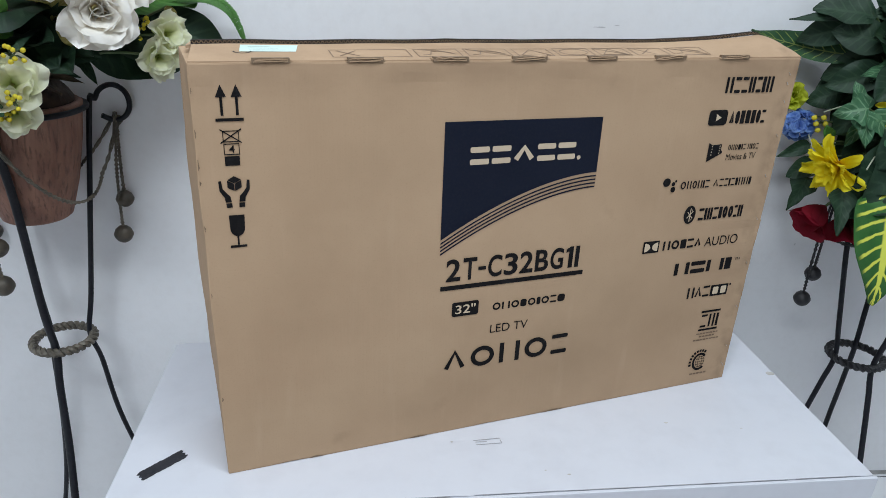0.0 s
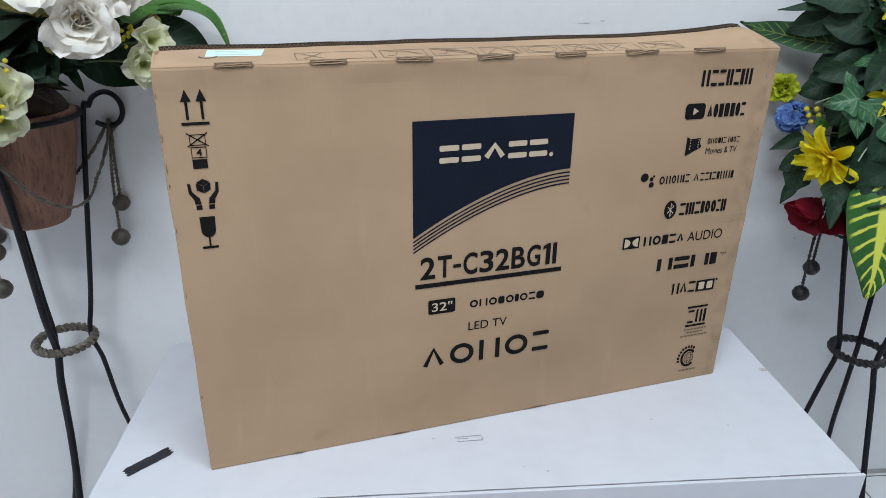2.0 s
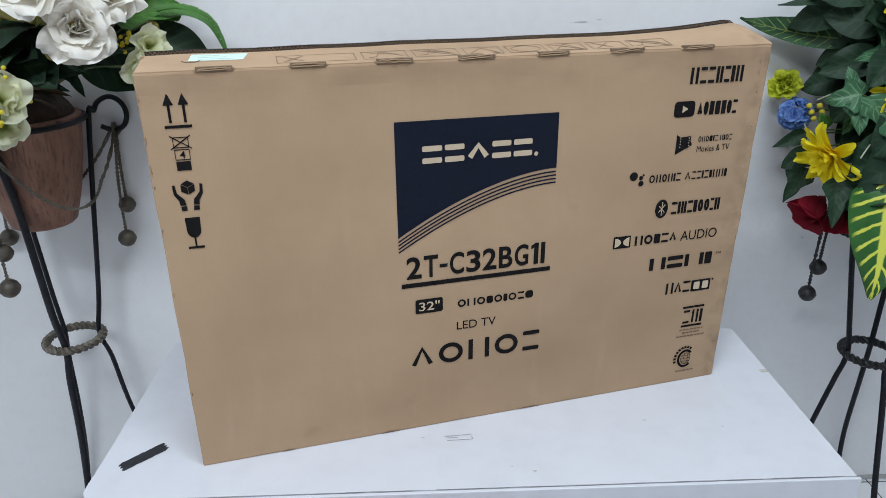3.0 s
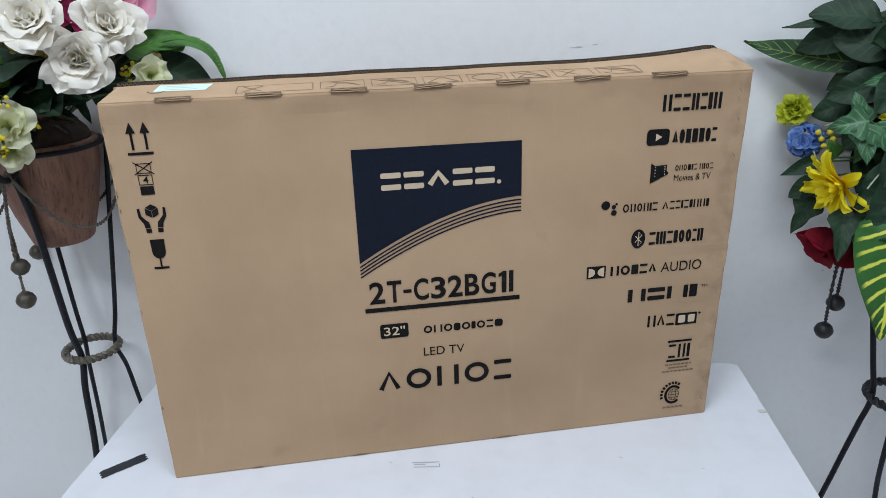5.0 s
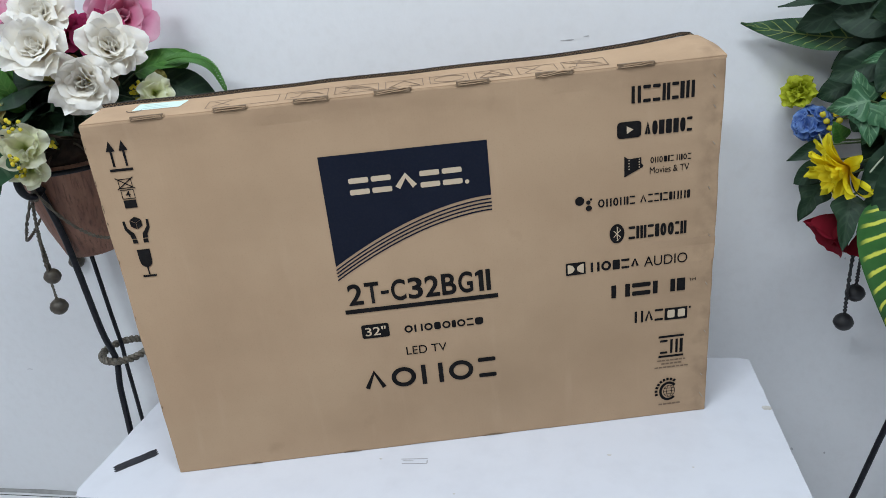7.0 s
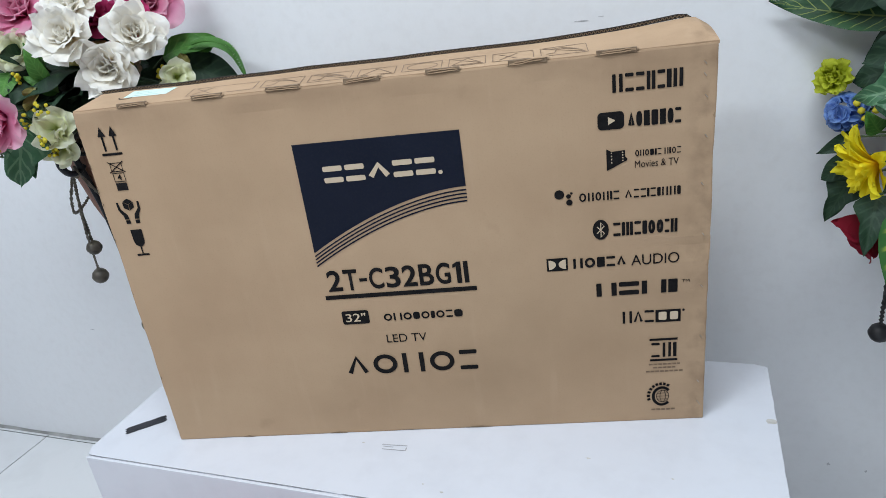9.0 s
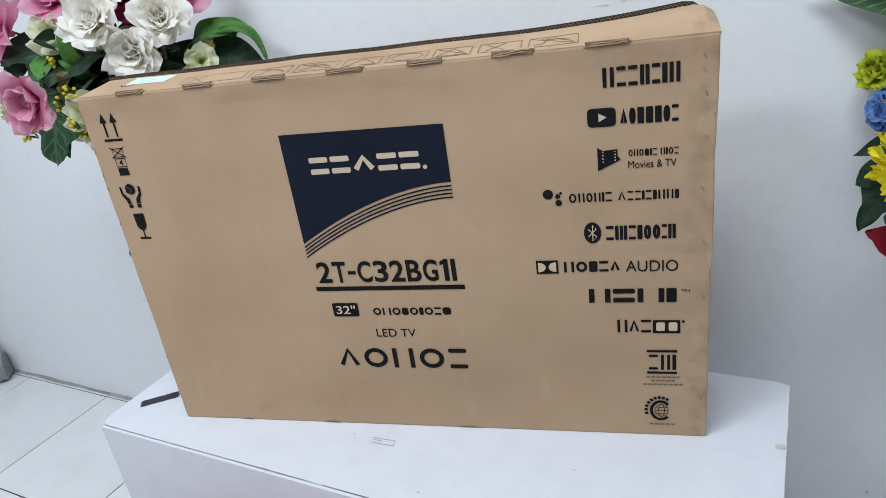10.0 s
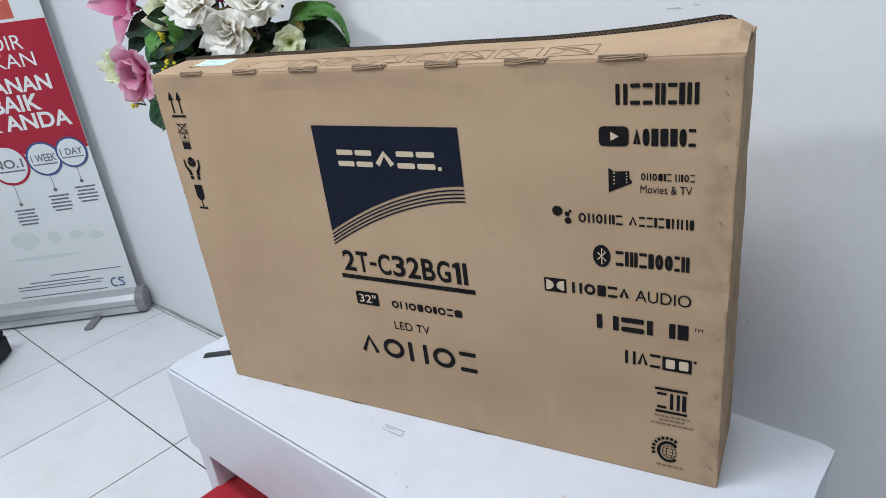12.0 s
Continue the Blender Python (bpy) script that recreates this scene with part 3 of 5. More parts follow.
def tucked_tab(u0, u1, tilt):
    """A torn two-ply tab in the slot at the top front edge."""
    bm = bmesh.new()
    n = 18
    for ply in (0, 1):
        lo, hi, back = [], [], []
        for i in range(n + 1):
            f = i / n
            x = u0 + (u1 - u0) * f
            taper = min(1, f * 5, (1 - f) * 5)
            z = BH + tilt * (f - 0.5) + 0.0008 * noise.noise((f * 6, u0 * 40, ply)) + ply * 0.0017 * (0.4 + taper)
            y = -0.0022 * taper - 0.001 * noise.noise((f * 7, u0 * 31, 3 + ply))
            lo.append(bm.verts.new((x, y, z)))
            hi.append(bm.verts.new((x, y, z + 0.0010)))
            back.append(bm.verts.new((x, 0.006, z + 0.0016)))
        for i in range(n):
            bm.faces.new((lo[i], lo[i + 1], hi[i + 1], hi[i]))
            bm.faces.new((hi[i], hi[i + 1], back[i + 1], back[i]))
            bm.faces.new((back[i], back[i + 1], lo[i + 1], lo[i]))
    part("tab", bm, M["card"], carton, "torn two-ply cardboard tab")
    part("slot", box(u0 + 0.002, -0.0012, BH - 0.0012, u1 - 0.002, 0.004, BH + 0.0042), M["card_edge"], carton)


for (u0, u1), tilt in zip(((0.062, 0.105), (0.163, 0.207), (0.261, 0.308), (0.360, 0.409), (0.462, 0.507), (0.561, 0.611), (0.664, 0.714)), (0.001, 0, -0.001, 0.003, 0.001, 0.004, 0.002)):
    tucked_tab(u0, u1, tilt)


def flat(points, y=-0.0007, material=None, name="print_mark", parent=None, label=""):
    """A printed shape: an outline of (across, up) on the carton's front."""
    bm = bmesh.new()
    bm.faces.new([bm.verts.new((u, y, v)) for u, v in points])
    bm.normal_update()
    bmesh.ops.triangulate(bm, faces=bm.faces)
    return part(name, bm, material or M["print"], parent or carton, label)


def rect(u0, v0, u1, v1, r=0.0):
    if not r:
        return [(u0, v0), (u1, v0), (u1, v1), (u0, v1)]
    out = []
    for cx, cy, a0 in ((u1 - r, v0 + r, -90), (u1 - r, v1 - r, 0), (u0 + r, v1 - r, 90), (u0 + r, v0 + r, 180)):
        out += [(cx + r * math.cos(radians(a0 + k * 22.5)), cy + r * math.sin(radians(a0 + k * 22.5))) for k in range(5)]
    return out


def disc(u, v, rx, ry=None, n=24):
    return [(u + rx * math.cos(a), v + (ry or rx) * math.sin(a)) for a in (2 * math.pi * i / n for i in range(n))]


def stroke(pts, width, y=-0.0007, material=None, name="print_line", closed=False):
    """A printed line of even width through points (across, up)."""
    bm = bmesh.new()
    p = [Vector(q) for q in pts]
    n = len(p)
    rows = []
    for i in range(n):
        a = p[(i - 1) % n] if (closed or i) else p[i]
        b = p[(i + 1) % n] if (closed or i < n - 1) else p[i]
        d = (b - a).normalized()
        q = Vector((-d.y, d.x)) * width / 2
        rows.append((bm.verts.new((p[i].x - q.x, y, p[i].y - q.y)), bm.verts.new((p[i].x + q.x, y, p[i].y + q.y))))
    for i in range(n if closed else n - 1):
        a, b = rows[i], rows[(i + 1) % n]
        bm.faces.new((a[0], b[0], b[1], a[1]))
    return part(name, bm, material or M["print"], carton)


def text_mesh(body, bold=0.0):
    cu = bpy.data.curves.new("lettering", "FONT")
    cu.body, cu.size, cu.fill_mode, cu.offset = body, 1.0, "FRONT", bold
    ob = new("lettering", cu)
    me = bpy.data.meshes.new_from_object(ob.evaluated_get(bpy.context.evaluated_depsgraph_get()))
    bpy.data.objects.remove(ob)
    bpy.data.curves.remove(cu)
    return me


def lettering(body, u0, v0, u1, v1, material, parent, y=-0.0007, bold=0.0, name="lettering", label=""):
    """Words fitted into a box (across, up) on a plane that faces -y."""
    me = text_mesh(body, bold)
    xy = np.array([v.co[:2] for v in me.vertices])
    (ax, ay), (bx, by) = xy.min(0), xy.max(0)
    for v in me.vertices:
        v.co = (u0 + (v.co.x - ax) / (bx - ax) * (u1 - u0), y, v0 + (v.co.y - ay) / (by - ay) * (v1 - v0))
    me.materials.append(material)
    ob = new(name, me)
    ob.parent = parent
    return tagged(ob, label)


def wordmark(u0, v0, u1, v1, weights, material=None, y=-0.0007, gap=0.16, r=0.15, forms="", thick=0.003):
    """A maker's mark as plain shapes, one for each character's width: blocks, bars, rings, wedges."""
    total = sum(abs(w) for w in weights)
    u = u0
    for k, w in enumerate(weights):
        step = abs(w) / total * (u1 - u0)
        if w > 0:
            a, b = u + step * gap / 2, u + step * (1 - gap / 2)
            form = forms[k] if k < len(forms) else "b"
            c, h = (a + b) / 2, (v0 + v1) / 2
            if form == "o":
                stroke(disc(c, h, (b - a) / 2 - thick / 2, (v1 - v0) / 2 - thick / 2), thick, y, material, "logo_ring", True)
                u += step
                continue
            if form == "p":
                flat(rect(a, v0, a + thick, v1), y, material, "logo_bar")
                flat(rect(b - thick, v0, b, v1), y, material, "logo_bar")
                u += step
                continue
            if form == "e":
                flat(rect(a, v0, b, v0 + thick, thick * 0.3), y, material, "logo_bar")
                flat(rect(a, v1 - thick, b, v1, thick * 0.3), y, material, "logo_bar")
                u += step
                continue
            if form == "v":
                q = thick / 2
                stroke([(a + q, v0 + q), (c, v1 - q), (b - q, v0 + q)], thick, y, material, "logo_wedge")
                u += step
                continue
            pts = rect(a, v0, b, v1, min(b - a, v1 - v0) * r)
            flat(pts, y, material, "logo_block")
        u += step

# large navy panel with a curved foot and four thin stripes
def arc_v(f):
    """Foot of the panel: steep at first and flattening out."""
    return 0.303 + 0.077 * (1 - (1 - f) ** 1.75)


STEPS = 40
foot = [(0.281 + 0.216 * i / STEPS, arc_v(i / STEPS)) for i in range(STEPS + 1)]
flat([(0.2805, 0.4545), *foot, (0.4965, 0.4535)], -0.0006, M["navy"], "logo_panel", label="navy printed panel with a curved lower edge")
for k in range(1, 5):
    stroke([(u, v - 0.0050 * k) for u, v in foot], 0.0020, -0.0006, M["navy"], "stripe")
wordmark(0.313, 0.400, 0.463, 0.4225, (1.0, 1.0, 1.15, 1.0, 1.0), M["card_light"], -0.0010, 0.12, 0.20, "eevee", 0.0072)
flat(disc(0.467, 0.4015, 0.0028), -0.0010, M["card_light"], "registered_mark")
# model lettering: condensed bold characters, each in its own width
u = 0.2905
for ch, w in zip("2T-C32BG1I", (0.0205, 0.0195, 0.0110, 0.0200, 0.0200, 0.0200, 0.0200, 0.0200, 0.0120, 0.0068)):
    if ch == "-":
        flat(rect(u, 0.2555, u + w, 0.2605), name="model_lettering")
    elif ch == "1":
        flat([(u + 0.0050, 0.2430), (u + 0.0116, 0.2430), (u + 0.0116, 0.2750), (u + 0.0068, 0.2750), (u + 0.0005, 0.2712), (u + 0.0005, 0.2660), (u + 0.0050, 0.2682)], name="model_lettering")
    elif ch == "I":
        flat(rect(u, 0.2430, u + w - 0.0006, 0.2750), name="model_lettering")
    else:
        lettering(ch, u, 0.2430, u + w, 0.2750, M["print"], carton, bold=0.022, name="model_lettering", label="bold black model lettering" if ch == "2" else "")
    u += w + (0.0032 if ch != "T" else 0.0022)
flat(rect(0.2835, 0.2305, 0.4965, 0.2370), name="underline")
flat(rect(0.3015, 0.1895, 0.3400, 0.2110, 0.003), name="size_badge", label="black badge with a pale size figure")
lettering('32"', 0.3065, 0.1935, 0.3355, 0.2070, M["card_light"], carton, -0.0011, 0.01, "size_lettering")
wordmark(0.360, 0.1915, 0.474, 0.2030, (1, 1, 1, 0.8, 1, 0.5, 1, 0.8, 1), None, gap=0.16, r=0.35, forms="opoboboeb", thick=0.0026)
lettering("LED TV", 0.360, 0.1562, 0.4175, 0.1690, M["print"], carton, name="lettering")
wordmark(0.290, 0.1045, 0.489, 0.1370, (1.1, 1.25, 1.1, 1.25, 0.9), None, gap=0.20, r=0.3, forms="vopoe", thick=0.0066)

# column of partner marks
wordmark(0.6815, 0.4790, 0.7655, 0.5005, (1.1, 0.9, 0.9, 0.9, 0.8, 0.5, 1.0), None, gap=0.20, r=0.1, forms="peepebp", thick=0.0042)
flat(rect(0.6645, 0.4350, 0.6960, 0.4565, 0.005), name="logo_badge")
flat([(0.6770, 0.4408), (0.6770, 0.4508), (0.6858, 0.4458)], -0.0011, M["card_light"], "play_triangle")
wordmark(0.6995, 0.4360, 0.7635, 0.4545, (1, 0.9, 0.9, 1.0, 0.9, 0.9, 0.9), None, gap=0.20, r=0.25, forms="vopbpoe", thick=0.0036)
flat([(0.6740, 0.3830), (0.6985, 0.3945), (0.6995, 0.3965), (0.6965, 0.4000), (0.6965, 0.4080), (0.6800, 0.4070), (0.6740, 0.4110)], name="logo_badge")
for i in range(4):
    flat(rect(0.6795, 0.3925 + i * 0.0040, 0.6808, 0.3942 + i * 0.0040), -0.0011, M["card_light"], "perforation")
    flat(rect(0.6930, 0.3945 + i * 0.0034, 0.6943, 0.3960 + i * 0.0034), -0.0011, M["card_light"], "perforation")
wordmark(0.7080, 0.3985, 0.7635, 0.4065, (1, 1, 1, 1, 0.5, 1, -0.4, 1, 0.5, 1, 1), None, gap=0.22, r=0.35, forms="opobpe.pboe", thick=0.0013)
lettering("Movies & TV", 0.7080, 0.3840, 0.7605, 0.3930, M["print"], carton)
for u, v, r in ((0.6140, 0.3570, 0.0062), (0.6255, 0.3540, 0.0030), (0.6292, 0.3578, 0.0017), (0.6262, 0.3458, 0.0040)):
    flat(disc(u, v, r), name="logo_dot")
wordmark(0.6375, 0.3450, 0.7640, 0.3565, (1.2, 1, 1, 1, 0.4, 1, -0.5, 1.2, 0.9, 0.9, 0.4, 0.9, 0.6, 1, 1, 0.6), None, gap=0.22, r=0.35, forms="opopbe.veebebppb", thick=0.0021)
flat(disc(0.6642, 0.3048, 0.0102, 0.0140), name="logo_badge")
stroke([(0.6595, 0.3095), (0.6690, 0.2995), (0.6644, 0.2945), (0.6644, 0.3150), (0.6690, 0.3100), (0.6595, 0.3000)], 0.0012, -0.0011, M["card_light"], "badge_line")
wordmark(0.6790, 0.2945, 0.7610, 0.3130, (1.1, 0.5, 1, 1, 0.7, 1, 1, 0.7, 1), None, gap=0.18, r=0.25, forms="ebpebooep", thick=0.0037)
flat(rect(0.5925, 0.2505, 0.6200, 0.2690), name="logo_badge")
for s, c in ((1, 0.5950), (-1, 0.6175)):
    flat([(c, 0.2530)] + [(c + s * 0.0095 * math.cos(radians(k)), 0.25975 + 0.0068 * math.sin(radians(k))) for k in range(-90, 91, 15)] + [(c, 0.2665)], -0.0011, M["card_light"], "badge_half")
wordmark(0.6260, 0.2520, 0.6960, 0.2665, (1.1, 1.2, 0.9, 1.0, 1.0), None, gap=0.16, r=0.15, forms="pobev", thick=0.0034)
lettering("AUDIO", 0.7020, 0.2510, 0.7630, 0.2660, M["print"], carton)
wordmark(0.6545, 0.2080, 0.7620, 0.2275, (1, 1, 1.2, 0.45), None, gap=0.10, r=0.08, forms="pepb", thick=0.0068)
lettering("TM", 0.7665, 0.2215, 0.7765, 0.2255, M["print"], carton)
wordmark(0.6885, 0.1640, 0.7320, 0.1825, (1, 1, 1), None, gap=0.14, r=0.12, forms="pve", thick=0.0034)
flat(rect(0.7330, 0.1630, 0.7660, 0.1820), name="logo_badge")
for a, b in ((0.7370, 0.7475), (0.7520, 0.7625)):
    flat(rect(a, 0.1665, b, 0.1790, 0.002), -0.0011, M["card_light"], "badge_block")
flat(disc(0.7695, 0.1800, 0.0018), name="registered_mark")
flat(rect(0.7250, 0.1340, 0.7625, 0.1375), name="logo_bar")
flat(rect(0.7255, 0.1010, 0.7625, 0.1045), name="logo_bar")
wordmark(0.7255, 0.1075, 0.7620, 0.1305, (1.1, 1.1, 0.45), None, gap=0.26, r=0.1, forms="epb", thick=0.0036)
for v, a, b in ((0.0945, 0.7240, 0.7660), (0.0890, 0.7300, 0.7600), (0.0830, 0.7200, 0.7700)):
    u = a
    while u < b:
        flat(rect(u, v, min(u + 0.0052, b), v + 0.0024), -0.0006, M["faint_print"], "small_print")
        u += 0.0064
# round inspection mark: an open ring, a small globe and a ring of characters as blocks
ringp = [(0.7420 + 0.0120 * math.cos(radians(k)), 0.0420 + 0.0145 * math.sin(radians(k))) for k in range(40, 325, 12)]
stroke(ringp, 0.0042, name="ring_mark")
for rx in (0.0085, 0.0038):
    stroke(disc(0.7430, 0.0420, rx, 0.0100, 20), 0.0008, name="globe_line", closed=True)
for v in (-0.005, 0.0, 0.005):
    stroke([(0.7350, 0.0420 + v), (0.7510, 0.0420 + v)], 0.0008, name="globe_line")
for k in range(9):
    a = radians(195 - k * 17)
    cu, cv = 0.7410 + 0.0178 * math.cos(a), 0.0425 + 0.0205 * math.sin(a)
    t, n = Vector((math.sin(a), -math.cos(a))) * 0.0019, Vector((math.cos(a), math.sin(a))) * 0.0022
    flat([(cu - t.x - n.x, cv - t.y - n.y), (cu + t.x - n.x, cv + t.y - n.y), (cu + t.x + n.x, cv + t.y + n.y), (cu - t.x + n.x, cv - t.y + n.y)], name="mark_block")
for k in range(5):
    flat(rect(0.7275 + k * 0.0068, 0.0180, 0.7330 + k * 0.0068, 0.0208), -0.0006, M["faint_print"], "small_print")

# handling signs
for u in (0.0305, 0.0462):
    flat([(u - 0.0014, 0.4705), (u + 0.0014, 0.4705), (u + 0.0014, 0.4900), (u + 0.0055, 0.4900), (u, 0.5030), (u - 0.0055, 0.4900), (u - 0.0014, 0.4900)], name="arrow_sign")
flat(rect(0.0235, 0.4645, 0.0522, 0.4678), name="arrow_base")
stroke([(0.0295, 0.4425), (0.0295, 0.4540), (0.0455, 0.4540), (0.0455, 0.4425)], 0.0013, name="stack_line", closed=True)
stroke([(0.0265, 0.4410), (0.0485, 0.4560)], 0.0013, name="stack_cross")
stroke([(0.0485, 0.4410), (0.0265, 0.4560)], 0.0013, name="stack_cross")
stroke([(0.0297, 0.4285), (0.0297, 0.4400), (0.0452, 0.4400), (0.0452, 0.4285)], 0.0013, name="stack_line", closed=True)
lettering("4", 0.0345, 0.4303, 0.0405, 0.4384, M["print"], carton, bold=0.01)
flat(rect(0.0295, 0.4160, 0.0450, 0.4265), name="stack_block")
for s in (1, -1):
    c = 0.0370
    flat([(c + s * x, y) for x, y in ((0.0040, 0.3745), (0.0105, 0.3745), (0.0110, 0.3795), (0.0160, 0.3880), (0.0165, 0.3990), (0.0135, 0.3995), (0.0125, 0.3900), (0.0085, 0.3850), (0.0052, 0.3815))], name="care_sign")
    flat([(c + s * x, y) for x, y in ((0.0036, 0.3680), (0.0098, 0.3680), (0.0100, 0.3733), (0.0038, 0.3733))], name="care_cuff")
c, v, r = 0.0372, 0.3955, 0.0090
hexa = [(c + r * math.sin(radians(60 * k)), v + r * math.cos(radians(60 * k))) for k in range(6)]
for k in (0, 2, 4):
    q = [(c, v), hexa[(k - 1) % 6], hexa[k], hexa[(k + 1) % 6]]
    m = (sum(a for a, _ in q) / 4, sum(b for _, b in q) / 4)
    flat([(m[0] + (a - m[0]) * 0.92, m[1] + (b - m[1]) * 0.92) for a, b in q], name="cube_face")
flat([(0.0285, 0.3590), (0.0452, 0.3590), (0.0447, 0.3430)] + [(0.0368 + 0.0079 * math.cos(radians(k)), 0.3425 + 0.0088 * math.sin(radians(k))) for k in range(0, -181, -20)] + [(0.0289, 0.3430)], name="glass_cup")
flat(rect(0.0357, 0.3230, 0.0378, 0.3342), name="glass_stem")
flat(rect(0.0278, 0.3198, 0.0458, 0.3228), name="glass_foot")


def on_flap(u, y):
    return (u, y, flap_z(u / BW, y) + 0.0039)


def flap_shape(pts, material, name, width=0.0, label=""):
    bm = bmesh.new()
    if width:
        for (a, b), (c, d) in zip(pts, pts[1:]):
            e = (Vector((c, d)) - Vector((a, b))).normalized() * width / 2
            bm.faces.new([bm.verts.new(on_flap(*q)) for q in ((a + e.y, b - e.x), (c + e.y, d - e.x), (c - e.y, d + e.x), (a - e.y, b + e.x))])
    else:
        bm.faces.new([bm.verts.new(on_flap(*q)) for q in pts])
    return part(name, bm, material, carton, label)


flap_shape([(0.055, 0.034), (0.115, 0.034), (0.121, 0.060), (0.058, 0.060)], M["sticker"], "sticker", label="pale green paper sticker")
for k, y in enumerate((0.040, 0.047, 0.053)):
    flap_shape([(0.066, y), (0.105 - 0.008 * k, y)], M["sticker_line"], "sticker_line", 0.0016)
bm = bmesh.new()
for i in range(12):
    a0, a1 = math.pi * (1 + i / 12), math.pi * (1 + (i + 1) / 12)
    q = [(0.058 + r * math.cos(a), 0.036 + 0.8 * r * math.sin(a)) for r, a in ((0.0085, a0), (0.0085, a1), (0.010, a1), (0.010, a0))]
    bm.faces.new([bm.verts.new(on_flap(*p)) for p in q])
part("thumb_cut", bm, M["card_dark"], carton, "cut thumb notch in the flap")
# row of outlined safety pictures
u = 0.150
for k, w in enumerate((0.095, 0.058, 0.060, 0.052, 0.054, 0.050, 0.054, 0.060)):
    a, b = u + 0.002, u + w - 0.003
    flap_shape([(a, 0.012), (b, 0.012), (b, 0.040), (a, 0.040), (a, 0.012)], M["faint_print"], "picture_frame", 0.0011)
    if k in (0, 6):
        flap_shape([(a + 0.008, 0.016), (a + 0.030, 0.036)], M["faint_print"], "picture_line", 0.0013)
        flap_shape([(a + 0.030, 0.016), (a + 0.008, 0.036)], M["faint_print"], "picture_line", 0.0013)
    elif k in (3, 5):
        flap_shape([(a + 0.004, 0.015), (b - 0.004, 0.015), ((a + b) / 2, 0.037), (a + 0.004, 0.015)], M["faint_print"], "picture_line", 0.0013)
    elif k == 4:
        flap_shape([((a + b) / 2 + 0.019 * math.cos(q), 0.026 + 0.0115 * math.sin(q)) for q in (2 * math.pi * j / 20 for j in range(21))], M["faint_print"], "picture_line", 0.0012)
    else:
        flap_shape([(a + 0.006, 0.018), (a + 0.016, 0.020), (a + 0.020, 0.032), (a + 0.034, 0.030), (b - 0.006, 0.020)], M["faint_print"], "picture_line", 0.0013)
        flap_shape([(a + 0.010, 0.034), (a + 0.026, 0.036), (b - 0.010, 0.026)], M["faint_print"], "picture_line", 0.0010)
    if k in (2, 5, 7):
        flap_shape([(a + 0.003, 0.038), (b - 0.003, 0.014)], M["faint_print"], "picture_line", 0.0014)
    u += w + 0.004
# staples along the glued joint
for u, v, s in ((0.789, 0.5035, 1), (0.789, 0.490, 1), (0.791, 0.4645, 1), (0.792, 0.4165, 1), (0.789, 0.356, 1), (0.792, 0.288, 1), (0.792, 0.2145, 1), (0.793, 0.1375, 1), (0.791, 0.065, 1), (0.791, 0.0305, 1), (0.7935, 0.0265, 1)):
    a, b = Vector((u - 0.0012, -0.0006, v + 0.0017)), Vector((u + 0.0012, -0.0006, v - 0.0017))
    part("staple", tube([a + Vector((0, 0.002, 0)), a + Vector((0, -0.0006, 0)), b + Vector((0, -0.0006, 0)), b + Vector((0, 0.002, 0))], 0.00045, 5), M["staple"], carton)
# torn nicks on the upright edge
rng = random.Random(31)
for v, h in ((0.497, 0.006), (0.452, 0.009), (0.418, 0.012), (0.398, 0.005), (0.345, 0.007), (0.262, 0.005), (0.118, 0.006)):
    pts = [(0.0022 + 0.0014 * rng.random() * math.sin(math.pi * k / 7), v + h * (k / 7 - 0.5)) for k in range(8)]
    flat([(0.0016, v - h / 2)] + pts + [(0.0016, v + h / 2)], -0.0009, M["card_edge"], "nick")
for v, h in ((0.508, 0.007), (0.441, 0.006), (0.372, 0.005), (0.247, 0.010), (0.158, 0.006), (0.052, 0.008)):
    pts = [(0.7974 - 0.0018 * rng.random() * math.sin(math.pi * k / 7) + 0.004 * (v / BH) ** 2, v + h * (k / 7 - 0.5)) for k in range(8)]
    flat(pts + [(0.7982 + 0.004 * (v / BH) ** 2, v + h / 2), (0.7982 + 0.004 * (v / BH) ** 2, v - h / 2)], -0.0009, M["card_soiled"], "nick")
# dents along the foot
for u, w in ((0.245, 0.030), (0.455, 0.042), (0.105, 0.02)):
    flat([(u + w * k / 10, 0.0012 + 0.0026 * math.sin(math.pi * k / 10)) for k in range(11)], -0.0008, M["card_edge"], "foot_dent")


# ---- roll-up banner ----
B0 = Vector((-1.515, 0.440))
BANG = math.degrees(math.atan2(0.405, 0.430))
banner = thing("roll_up_banner", pose(B0.x, B0.y, 0, 0, 0, BANG), "roll-up banner with red and white print in an aluminium base", "banner")
# local: x runs along the base (the seen end is x = 0, the rest negative), -y faces the room
BWID = 0.86


def sheet(u0, v0, u1, v1, y, material, name, label=""):
    return part(name, box(u0, y, v0, u1, y + 0.0006, v1), material, banner, label)


